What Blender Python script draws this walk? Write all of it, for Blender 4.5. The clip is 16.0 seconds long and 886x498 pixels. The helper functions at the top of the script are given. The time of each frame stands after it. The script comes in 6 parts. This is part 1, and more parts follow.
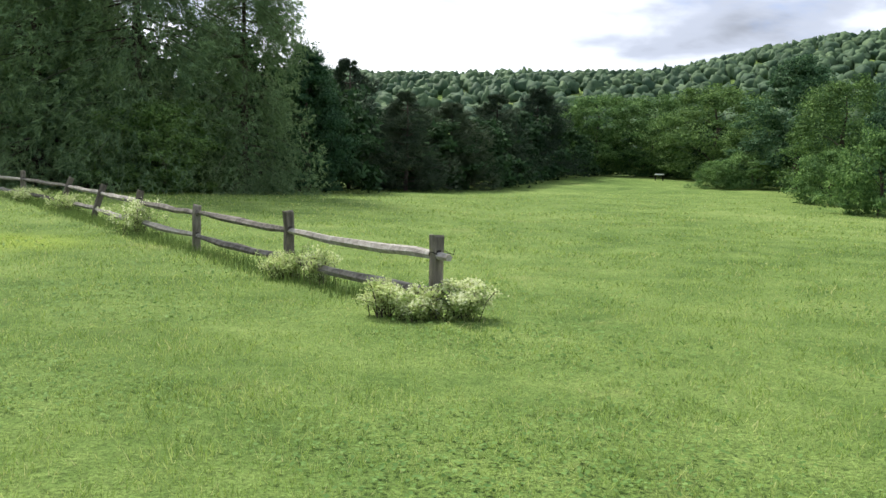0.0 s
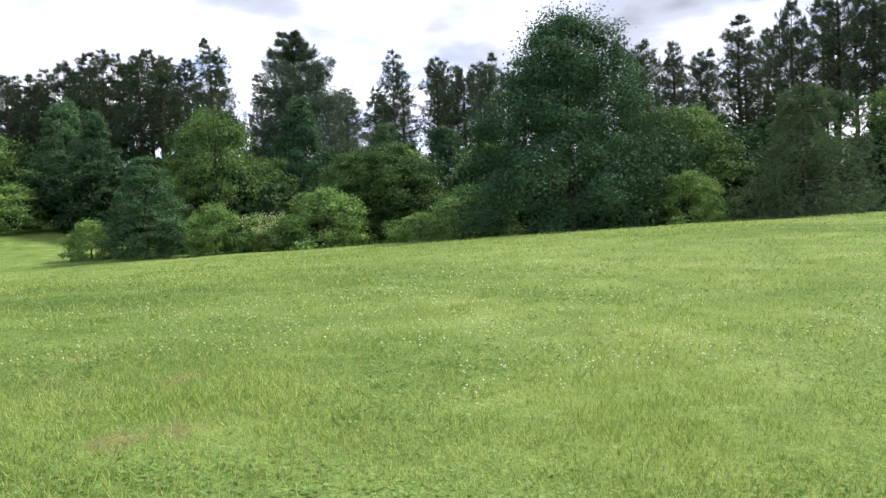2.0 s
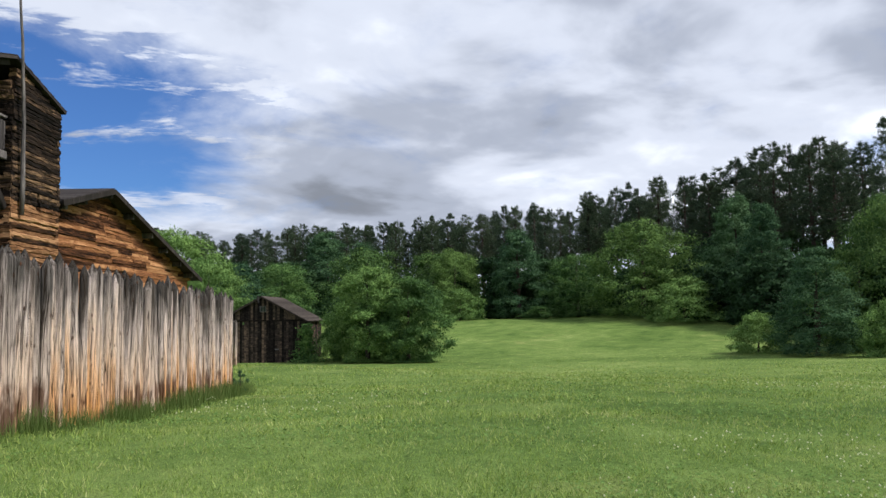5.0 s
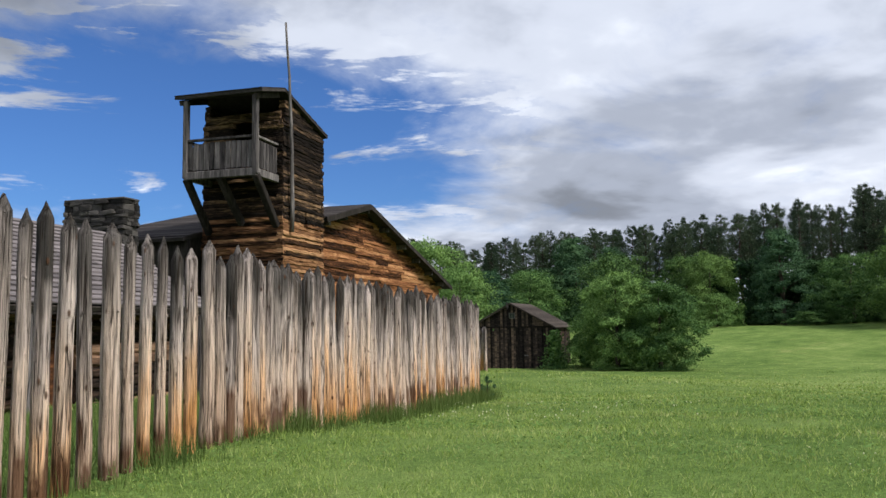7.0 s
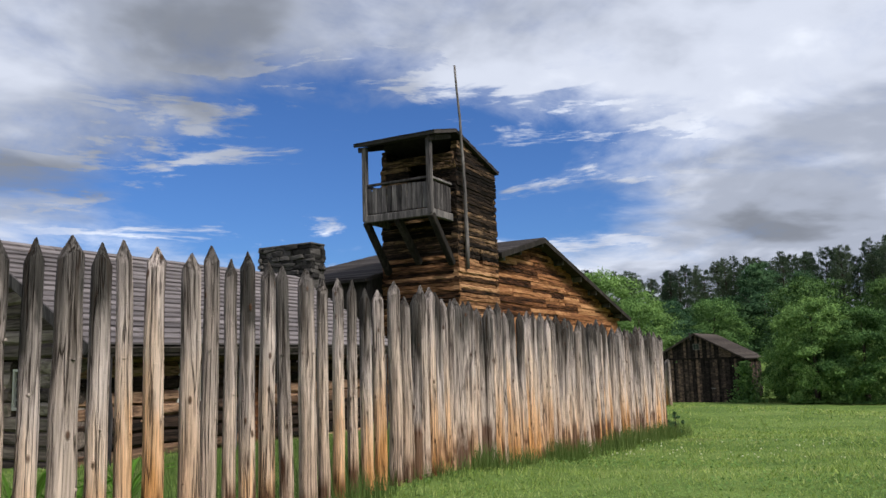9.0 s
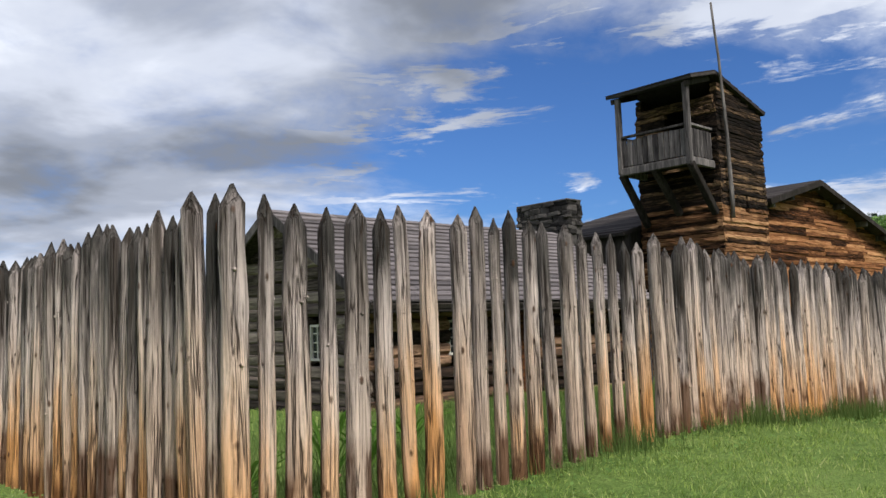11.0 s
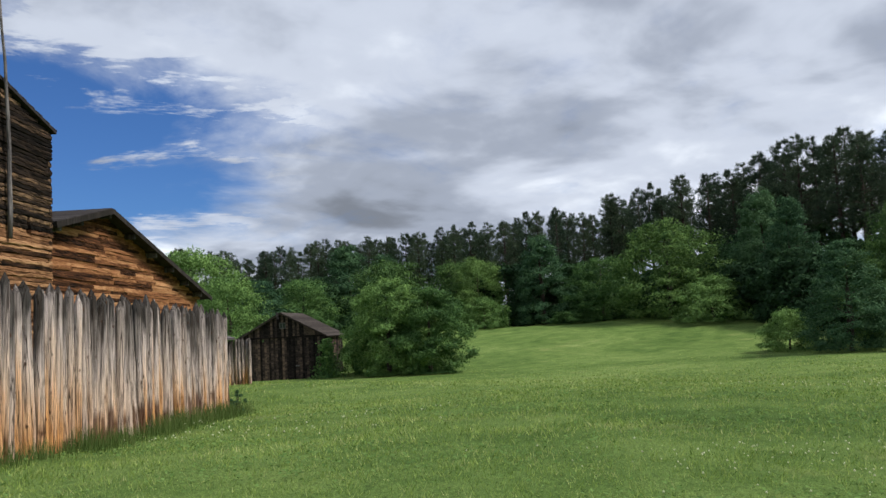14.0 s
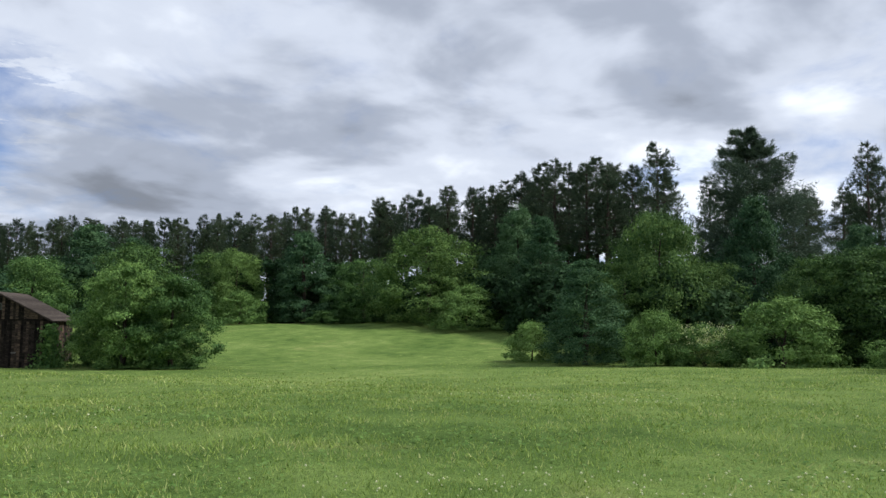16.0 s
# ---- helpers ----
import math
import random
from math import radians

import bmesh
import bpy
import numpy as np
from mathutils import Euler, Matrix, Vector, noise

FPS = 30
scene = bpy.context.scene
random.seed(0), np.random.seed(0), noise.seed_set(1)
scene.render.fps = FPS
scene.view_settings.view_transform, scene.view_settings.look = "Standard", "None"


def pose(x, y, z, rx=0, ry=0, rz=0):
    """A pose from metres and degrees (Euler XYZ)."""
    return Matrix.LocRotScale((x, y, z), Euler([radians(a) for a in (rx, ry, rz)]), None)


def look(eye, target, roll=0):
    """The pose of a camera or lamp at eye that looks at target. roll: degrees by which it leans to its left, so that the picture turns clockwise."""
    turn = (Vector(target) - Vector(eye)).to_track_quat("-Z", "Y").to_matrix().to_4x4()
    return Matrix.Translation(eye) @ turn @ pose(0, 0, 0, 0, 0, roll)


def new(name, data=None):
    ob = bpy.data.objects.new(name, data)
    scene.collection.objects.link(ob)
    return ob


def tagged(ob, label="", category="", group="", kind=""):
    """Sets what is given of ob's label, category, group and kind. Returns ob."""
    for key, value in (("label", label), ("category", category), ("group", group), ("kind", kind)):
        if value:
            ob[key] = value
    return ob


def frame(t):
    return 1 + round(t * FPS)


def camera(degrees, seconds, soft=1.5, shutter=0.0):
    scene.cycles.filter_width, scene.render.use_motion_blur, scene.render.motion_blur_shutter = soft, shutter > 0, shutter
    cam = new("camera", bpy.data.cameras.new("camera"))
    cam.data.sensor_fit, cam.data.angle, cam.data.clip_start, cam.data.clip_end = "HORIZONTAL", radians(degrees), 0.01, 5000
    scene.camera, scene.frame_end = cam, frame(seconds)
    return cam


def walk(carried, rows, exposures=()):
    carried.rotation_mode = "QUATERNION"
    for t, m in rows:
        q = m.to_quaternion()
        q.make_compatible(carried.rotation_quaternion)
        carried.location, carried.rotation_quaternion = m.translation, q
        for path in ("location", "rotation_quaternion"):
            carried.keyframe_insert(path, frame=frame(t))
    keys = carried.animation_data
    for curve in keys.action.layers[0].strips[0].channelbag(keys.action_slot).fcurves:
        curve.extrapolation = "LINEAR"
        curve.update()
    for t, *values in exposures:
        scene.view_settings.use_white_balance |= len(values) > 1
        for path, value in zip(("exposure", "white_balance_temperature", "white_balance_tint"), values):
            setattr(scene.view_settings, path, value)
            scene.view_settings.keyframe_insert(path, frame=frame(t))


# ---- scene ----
EXPO = [(0.0, 1.04, 6520, 9), (1.0, 0.98, 6540, 10), (2.0, 1.17, 6560, 13), (2.5, 1.24, 6520, 14), (3.5, 1.44, 6600, 14), (4.5, 0.82, 6560, 11), (5.2, 0.46, 6400, 9), (7.5, 0.46, 6450, 9), (9.5, 0.40, 6430, 10), (12.0, 0.46, 6450, 9), (12.7, 0.56, 6430, 9), (13.5, 0.52, 6400, 9), (14.0, 0.25, 6350, 8), (14.5, 0.35, 6350, 8), (16.0, 0.41, 6350, 8)]
cam = camera(57.18, 16.0)
walk(cam, [
    (0.0, pose(0.046, 0.018, 1.606, 84.41, -1.30, 359.01)),
    (0.3, pose(-0.070, -0.047, 1.613, 84.37, -1.16, 12.69)),
    (0.5, pose(-0.142, -0.099, 1.609, 84.16, -1.06, 24.91)),
    (1.0, pose(-0.346, -0.193, 1.601, 83.65, 0.03, 47.28)),
    (1.5, pose(-0.575, -0.257, 1.611, 85.32, 1.62, 70.32)),
    (2.0, pose(-0.838, -0.308, 1.622, 86.90, 2.32, 89.17)),
    (2.5, pose(-1.139, -0.377, 1.648, 86.76, 1.60, 101.06)),
    (3.0, pose(-1.495, -0.477, 1.653, 86.46, 1.27, 111.29)),
    (3.5, pose(-1.777, -0.581, 1.656, 87.46, 0.58, 118.02)),
    (4.0, pose(-2.024, -0.697, 1.698, 90.94, 1.24, 124.03)),
    (4.5, pose(-2.238, -0.781, 1.732, 93.08, 1.80, 128.91)),
    (5.0, pose(-2.430, -0.897, 1.769, 94.59, 0.80, 133.82)),
    (5.2, pose(-2.484, -0.930, 1.761, 95.06, 0.84, 136.31)),
    (5.8, pose(-2.540, -0.910, 1.775, 95.20, 0.85, 142.50)),
    (6.4, pose(-2.570, -0.890, 1.780, 95.25, 0.90, 147.60)),
    (6.9, pose(-2.590, -0.870, 1.787, 95.30, 0.85, 150.80)),
    (7.3, pose(-2.593, -0.867, 1.790, 95.30, 0.80, 152.05)),
    (7.5, pose(-2.592, -0.883, 1.796, 95.55, 0.63, 152.17)),
    (8.0, pose(-2.608, -0.918, 1.810, 96.36, 1.32, 152.41)),
    (8.5, pose(-2.585, -0.908, 1.823, 97.49, 1.42, 155.76)),
    (9.0, pose(-2.542, -0.925, 1.818, 97.92, 1.81, 163.53)),
    (9.5, pose(-2.495, -0.921, 1.818, 96.78, 1.17, 172.67)),
    (9.7, pose(-2.477, -0.925, 1.815, 96.06, 0.86, 176.76)),
    (10.2, pose(-2.460, -0.880, 1.810, 95.50, 1.20, 183.20)),
    (10.7, pose(-2.480, -0.820, 1.800, 95.40, 1.90, 184.00)),
    (11.3, pose(-2.550, -0.750, 1.785, 95.60, 2.70, 176.50)),
    (11.8, pose(-2.631, -0.719, 1.773, 95.64, 3.27, 168.09)),
    (12.0, pose(-2.672, -0.734, 1.765, 95.37, 3.58, 165.73)),
    (12.5, pose(-2.752, -0.881, 1.749, 95.18, 2.28, 160.31)),
    (13.0, pose(-2.822, -1.033, 1.758, 96.52, 2.17, 155.20)),
    (13.5, pose(-3.056, -1.071, 1.723, 96.59, 3.29, 146.47)),
    (14.0, pose(-3.453, -1.134, 1.729, 95.36, 3.07, 135.81)),
    (14.5, pose(-3.762, -1.213, 1.722, 94.92, 1.96, 131.19)),
    (15.0, pose(-4.196, -1.342, 1.665, 95.53, 1.04, 128.08)),
    (15.5, pose(-4.614, -1.446, 1.643, 95.60, 0.24, 125.53)),
    (16.0, pose(-5.208, -1.518, 1.687, 94.96, -0.40, 119.46)),
], exposures=EXPO)

# ---- world, sun ----
SUN_YAW, SUN_EL = 32.0, 48.0
world = bpy.data.worlds.new("sky")
scene.world = world
world.use_nodes = True


class Nodes:
    """Small helper to write node trees."""

    def __init__(self, tree):
        self.t = tree
        tree.nodes.clear()

    def add(self, kind, ins=(), **props):
        n = self.t.nodes.new(kind)
        for k, v in props.items():
            setattr(n, k, v)
        for k, v in (ins.items() if isinstance(ins, dict) else ()):
            if isinstance(v, bpy.types.NodeSocket):
                self.t.links.new(v, n.inputs[k])
            else:
                n.inputs[k].default_value = v
        return n

    def math(self, op, a, b=0.0, c=0.0, clamp=False):
        n = self.t.nodes.new("ShaderNodeMath")
        n.operation, n.use_clamp = op, clamp
        for i, v in enumerate((a, b, c)):
            if isinstance(v, bpy.types.NodeSocket):
                self.t.links.new(v, n.inputs[i])
            else:
                n.inputs[i].default_value = v
        return n.outputs[0]

    def mix(self, fac, a, b, blend="MIX"):
        n = self.t.nodes.new("ShaderNodeMix")
        n.data_type, n.blend_type = "RGBA", blend
        for i, v in ((0, fac), (6, a), (7, b)):
            if isinstance(v, bpy.types.NodeSocket):
                self.t.links.new(v, n.inputs[i])
            elif i:
                n.inputs[i].default_value = (*v, 1)
            else:
                n.inputs[i].default_value = v
        return n.outputs[2]

    def ramp(self, fac, stops, smooth=False):
        n = self.t.nodes.new("ShaderNodeValToRGB")
        self.t.links.new(fac, n.inputs[0])
        e = n.color_ramp.elements
        n.color_ramp.interpolation = "EASE" if smooth else "LINEAR"
        for i, (p, c) in enumerate(stops):
            el = e[i] if i < 2 else e.new(p)
            el.position = p
            el.color = (*c, 1) if isinstance(c, tuple) else (c, c, c, 1)
        return n.outputs[0]

    def noise(self, vec, scale, detail=4.0, rough=0.55, dist=0.0, out=0):
        n = self.add("ShaderNodeTexNoise", {"Scale": scale, "Detail": detail, "Roughness": rough, "Distortion": dist})
        if vec is not None:
            self.t.links.new(vec, n.inputs["Vector"])
        return n.outputs[out]

    def scaled(self, vec, scale, loc=(0, 0, 0), rot=(0, 0, 0)):
        n = self.add("ShaderNodeMapping", {"Vector": vec, "Scale": scale, "Location": loc, "Rotation": rot})
        return n.outputs[0]


n = Nodes(world.node_tree)
sky = n.add("ShaderNodeTexSky", sky_type="NISHITA", sun_disc=False, sun_elevation=radians(SUN_EL),
            sun_rotation=radians(-SUN_YAW), altitude=200.0, air_density=1.0, dust_density=0.6, ozone_density=2.0)
way = n.add("ShaderNodeTexCoord").outputs["Generated"]
sep = n.add("ShaderNodeSeparateXYZ", {0: way})
lift = n.math("ADD", n.math("MAXIMUM", sep.outputs[2], 0.0), 0.20)
flat = n.add("ShaderNodeCombineXYZ", {0: n.math("DIVIDE", sep.outputs[0], lift), 1: n.math("DIVIDE", sep.outputs[1], lift), 2: 3.7}).outputs[0]
big = n.noise(n.scaled(flat, (0.62, 0.62, 1), (1.3, 0.6, 0)), 1.0, 7.0, 0.56, 0.5)
fine = n.noise(n.scaled(flat, (2.1, 2.1, 1), (4.1, 2.2, 0)), 1.1, 9.0, 0.62, 0.35)
# the blue opening in the clouds over the fort
gap_way = Vector((-math.sin(radians(168)) * math.cos(radians(12.5)), math.cos(radians(168)) * math.cos(radians(12.5)), math.sin(radians(12.5))))
off = n.add("ShaderNodeVectorMath", {0: way, 1: gap_way}, operation="SUBTRACT").outputs[0]
off = n.add("ShaderNodeVectorMath", {0: off, 1: (2.3, 2.3, 6.0)}, operation="MULTIPLY").outputs[0]
far = n.add("ShaderNodeVectorMath", {0: off}, operation="LENGTH").outputs["Value"]
wisp = n.noise(n.scaled(way, (3.2, 3.2, 17.0), (0.4, 1.9, 0)), 1.6, 7.0, 0.62, 0.4)
opening = n.math("SUBTRACT", n.math("MULTIPLY", n.math("SUBTRACT", 1.0, far, clamp=True), 0.60), n.math("MULTIPLY", n.math("MAXIMUM", n.math("SUBTRACT", wisp, 0.53), 0.0), 2.2))
opening = n.math("MAXIMUM", opening, 0.0)
cover = n.math("SUBTRACT", n.math("ADD", n.math("MULTIPLY", big, 0.48), n.math("MULTIPLY", fine, 0.52)), opening)
cover = n.ramp(cover, [(0.24, 0.0), (0.52, 1.0)], True)
shade = n.noise(n.scaled(flat, (0.85, 0.85, 1), (7.7, 3.1, 0)), 1.0, 4.0, 0.5, 0.4)
shade2 = n.noise(n.scaled(flat, (2.4, 2.4, 1), (2.7, 9.1, 0)), 1.0, 5.0, 0.52, 0.2)
tone = n.math("ADD", n.math("MULTIPLY", shade, 0.66), n.math("MULTIPLY", shade2, 0.34))
tone = n.math("ADD", tone, n.math("MULTIPLY", n.math("SUBTRACT", 0.22, sep.outputs[2], clamp=True), 0.30))
sunward = n.add("ShaderNodeVectorMath", {0: way, 1: (-math.sin(radians(SUN_YAW)), math.cos(radians(SUN_YAW)), 0.0)}, operation="DOT_PRODUCT").outputs["Value"]
tone = n.math("ADD", tone, n.math("MULTIPLY", n.math("ADD", sunward, 0.40), 0.035))
cloud = n.ramp(tone, [(0.35, (0.19, 0.207, 0.245)), (0.44, (0.325, 0.355, 0.43)), (0.53, (0.54, 0.575, 0.665)), (0.64, (0.89, 0.92, 0.98))], True)
blue = n.mix(1.0, sky.outputs[0], (0.031, 0.050, 0.082), "MULTIPLY")
air = n.mix(cover, blue, cloud)
bg = n.add("ShaderNodeBackground", {"Color": air, "Strength": 1.0})
n.add("ShaderNodeOutputWorld", {0: bg.outputs[0]})

sun = new("sun", bpy.data.lights.new("sun", "SUN"))
sun.data.energy, sun.data.angle, sun.data.color = 3.5, radians(12), (1.0, 0.95, 0.86)
sd = Vector((-math.sin(radians(SUN_YAW)) * math.cos(radians(SUN_EL)), math.cos(radians(SUN_YAW)) * math.cos(radians(SUN_EL)), math.sin(radians(SUN_EL))))
sun.matrix_world = look(sd * 60, (0, 0, 0))


# ---- materials ----
def material(name, rough=0.85):
    m = bpy.data.materials.new(name)
    m.use_nodes = True
    k = Nodes(m.node_tree)
    out = k.add("ShaderNodeOutputMaterial")
    p = k.add("ShaderNodeBsdfPrincipled", {"Roughness": rough})
    p.inputs["Specular IOR Level"].default_value = 0.06
    k.t.links.new(p.outputs[0], out.inputs[0])
    return m, k, p, out


def bump(k, p, height, strength=0.5, dist=0.02):
    b = k.add("ShaderNodeBump", {"Strength": strength, "Distance": dist, "Height": height})
    k.t.links.new(b.outputs[0], p.inputs["Normal"])


def wood(name, stops, grain=(30, 30, 2.5), blotch=1.6, rand=0.35, rough=0.95, strength=0.6):
    """Weathered wood. stops: colours from dark to light; grain: the grain's frequency along the object's own axes."""
    m, k, p, out = material(name, rough)
    tc = k.add("ShaderNodeTexCoord").outputs["Object"]
    info = k.add("ShaderNodeObjectInfo").outputs["Random"]
    shift = k.add("ShaderNodeCombineXYZ", {0: k.math("MULTIPLY", info, 37.0), 1: k.math("MULTIPLY", info, 11.0), 2: k.math("MULTIPLY", info, 23.0)}).outputs[0]
    at = k.add("ShaderNodeVectorMath", {0: tc, 1: shift}, operation="ADD").outputs[0]
    g1 = k.noise(k.scaled(at, grain), 1.0, 5.0, 0.65, 0.6)
    g2 = k.noise(k.scaled(at, tuple(0.12 * a + 0.4 for a in grain)), blotch, 4.0, 0.6)
    v = k.math("ADD", k.math("MULTIPLY", g1, 0.55), k.math("MULTIPLY", g2, 0.45))
    v = k.math("ADD", v, k.math("MULTIPLY", k.math("SUBTRACT", info, 0.5), rand))
    c = k.ramp(v, [(0.3 + 0.4 * i / (len(stops) - 1), s) for i, s in enumerate(stops)])
    k.t.links.new(c, p.inputs["Base Color"])
    bump(k, p, g1, strength, 0.012)
    return m


M_LOG_DARK = wood("tower_log", [(0.005, 0.0045, 0.004), (0.013, 0.010, 0.0085), (0.042, 0.028, 0.02), (0.24, 0.15, 0.085)], (3.0, 44, 44), 2.4, 0.30)
M_LOG_WARM = wood("hall_slab", [(0.008, 0.006, 0.005), (0.085, 0.036, 0.018), (0.27, 0.118, 0.052), (0.48, 0.255, 0.125)], (2.8, 48, 48), 2.6, 0.34)
M_LOG_TOWER = wood("tower_foot_log", [(0.006, 0.005, 0.004), (0.055, 0.028, 0.016), (0.20, 0.098, 0.048), (0.44, 0.25, 0.13)], (2.8, 46, 46), 2.6, 0.34)
M_LOG_GREY = wood("cabin_log", [(0.015, 0.012, 0.011), (0.065, 0.052, 0.045), (0.16, 0.13, 0.11), (0.32, 0.27, 0.22)], (2.2, 24, 24), 2.0, 0.3)
# greyish-brown front logs, the shade under the porch darkened into their colour
M_LOG_PORCH_SHADE = wood("porch_shade_log", [(0.008, 0.007, 0.006), (0.04, 0.027, 0.021), (0.13, 0.078, 0.052), (0.36, 0.225, 0.145)], (2.2, 30, 30), 2.2, 0.3)
M_BOARD = wood("grey_board", [(0.012, 0.011, 0.012), (0.045, 0.041, 0.042), (0.105, 0.096, 0.096), (0.22, 0.20, 0.195)], (40, 40, 2.4), 1.6, 0.25)
M_BEAM = wood("dark_beam", [(0.010, 0.009, 0.008), (0.030, 0.026, 0.024), (0.075, 0.064, 0.057)], (20, 20, 2.0), 1.5, 0.2)
M_ROOF = wood("roof_shingle", [(0.016, 0.014, 0.014), (0.038, 0.033, 0.033), (0.075, 0.066, 0.064)], (6, 14, 14), 1.2, 0.2)
M_SLATE = wood("roof_board", [(0.07, 0.063, 0.066), (0.14, 0.124, 0.128), (0.22, 0.196, 0.20)], (2, 14, 14), 1.2, 0.2)
M_BARN = wood("barn_board", [(0.006, 0.005, 0.005), (0.016, 0.013, 0.012), (0.048, 0.036, 0.031), (0.17, 0.115, 0.082)], (34, 34, 1.5), 2.2, 0.26)
M_BARN_ROOF = wood("barn_shingle", [(0.022, 0.018, 0.016), (0.045, 0.037, 0.033), (0.085, 0.071, 0.063)], (8, 20, 20), 1.6, 0.22)
M_FENCE = wood("fence_wood", [(0.055, 0.050, 0.045), (0.16, 0.147, 0.130), (0.28, 0.262, 0.235), (0.42, 0.40, 0.365)], (3, 22, 22), 2.0, 0.2)
M_POST = wood("fence_post_wood", [(0.035, 0.032, 0.027), (0.10, 0.09, 0.074), (0.19, 0.172, 0.145), (0.30, 0.275, 0.235)], (22, 22, 3), 2.0, 0.15)
M_BARK = wood("bark", [(0.02, 0.016, 0.013), (0.06, 0.048, 0.04), (0.12, 0.10, 0.085)], (9, 9, 2), 1.4, 0.2)


def stake_material():
    m, k, p, out = material("stake_wood", 0.8)
    tc = k.add("ShaderNodeTexCoord").outputs["Object"]
    info = k.add("ShaderNodeObjectInfo").outputs["Random"]
    shift = k.add("ShaderNodeCombineXYZ", {0: k.math("MULTIPLY", info, 41.0), 1: k.math("MULTIPLY", info, 17.0), 2: k.math("MULTIPLY", info, 29.0)}).outputs[0]
    at = k.add("ShaderNodeVectorMath", {0: tc, 1: shift}, operation="ADD").outputs[0]
    z = k.add("ShaderNodeSeparateXYZ", {0: tc}).outputs[2]
    streak = k.noise(k.scaled(at, (46, 46, 1.6)), 1.0, 8.0, 0.72, 0.6)
    crack = k.ramp(k.noise(k.scaled(at, (17, 17, 0.55)), 1.0, 3.0, 0.5, 0.4), [(0.475, 0.0), (0.5, 1.0), (0.525, 0.0)])
    broad = k.noise(k.scaled(at, (5, 5, 0.8)), 1.0, 4.0, 0.6, 0.3)
    # weathering: bleached and blackened towards the tip, fresh tan towards the foot
    h = k.math("ADD", k.math("DIVIDE", z, 2.3), k.math("MULTIPLY", k.math("SUBTRACT", broad, 0.5), 0.75))
    h = k.math("ADD", h, k.math("MULTIPLY", k.math("SUBTRACT", info, 0.5), 0.34))
    kind = k.math("FRACT", k.math("MULTIPLY", info, 7.13))
    base = k.ramp(h, [(0.0, (0.52, 0.26, 0.105)), (0.18, (0.60, 0.365, 0.215)), (0.42, (0.57, 0.435, 0.35)), (0.64, (0.48, 0.40, 0.37)), (0.82, (0.25, 0.215, 0.203)), (0.95, (0.05, 0.046, 0.043))], True)
    # some stakes have greyed all the way down
    base = k.mix(k.ramp(kind, [(0.55, 0.0), (0.85, 0.75)]), base, k.mix(k.ramp(h, [(0.45, 0.0), (0.95, 1.0)]), (0.45, 0.365, 0.32), (0.11, 0.098, 0.093)))
    c = k.mix(1.0, base, k.ramp(streak, [(0.34, 0.16), (0.43, 0.66), (0.51, 1.08), (0.60, 1.42)]), "MULTIPLY")
    # rain-blackened runs down from the tips
    runs = k.math("MULTIPLY", k.ramp(k.noise(k.scaled(at, (15, 15, 0.4)), 1.0, 4.0, 0.6, 0.3), [(0.50, 0.0), (0.60, 1.0)]), k.ramp(h, [(0.45, 0.0), (0.75, 0.8)]))
    c = k.mix(runs, c, (0.05, 0.04, 0.034))
    vor = k.add("ShaderNodeTexVoronoi", {"Vector": k.scaled(at, (8, 8, 3.6)), "Scale": 1.0}, feature="F1")
    knot = k.ramp(vor.outputs["Distance"], [(0.07, 1.0), (0.14, 0.0)])
    c = k.mix(k.math("MULTIPLY", knot, 0.88), c, (0.085, 0.042, 0.024))
    c = k.mix(k.math("MULTIPLY", crack, 0.92), c, (0.03, 0.021, 0.016))
    rot = k.math("MULTIPLY", k.ramp(k.math("SUBTRACT", k.math("DIVIDE", z, 0.55), k.math("MULTIPLY", k.math("SUBTRACT", info, 0.25), 1.1)), [(0.25, 1.0), (0.55, 0.0)]), k.ramp(broad, [(0.42, 0.0), (0.52, 0.85)]))
    c = k.mix(rot, c, (0.085, 0.035, 0.016))
    k.t.links.new(c, p.inputs["Base Color"])
    bump(k, p, k.math("SUBTRACT", k.math("ADD", streak, k.math("MULTIPLY", knot, 0.6)), crack), 1.0, 0.02)
    return m


M_STAKE = stake_material()


def stone_material():
    m, k, p, out = material("field_stone", 0.9)
    tc = k.add("ShaderNodeTexCoord").outputs["Object"]
    info = k.add("ShaderNodeObjectInfo").outputs["Random"]
    v = k.math("ADD", k.math("MULTIPLY", k.noise(tc, 9.0, 6.0, 0.65), 0.6), k.math("MULTIPLY", info, 0.4))
    k.t.links.new(k.ramp(v, [(0.25, (0.016, 0.0155, 0.0155)), (0.5, (0.045, 0.042, 0.041)), (0.8, (0.13, 0.12, 0.115))]), p.inputs["Base Color"])
    bump(k, p, k.noise(tc, 22.0, 6.0, 0.7), 0.8, 0.02)
    return m


M_STONE = stone_material()
M_MORTAR = wood("mortar", [(0.02, 0.019, 0.018), (0.05, 0.046, 0.042)], (8, 8, 8), 2, 0.0)


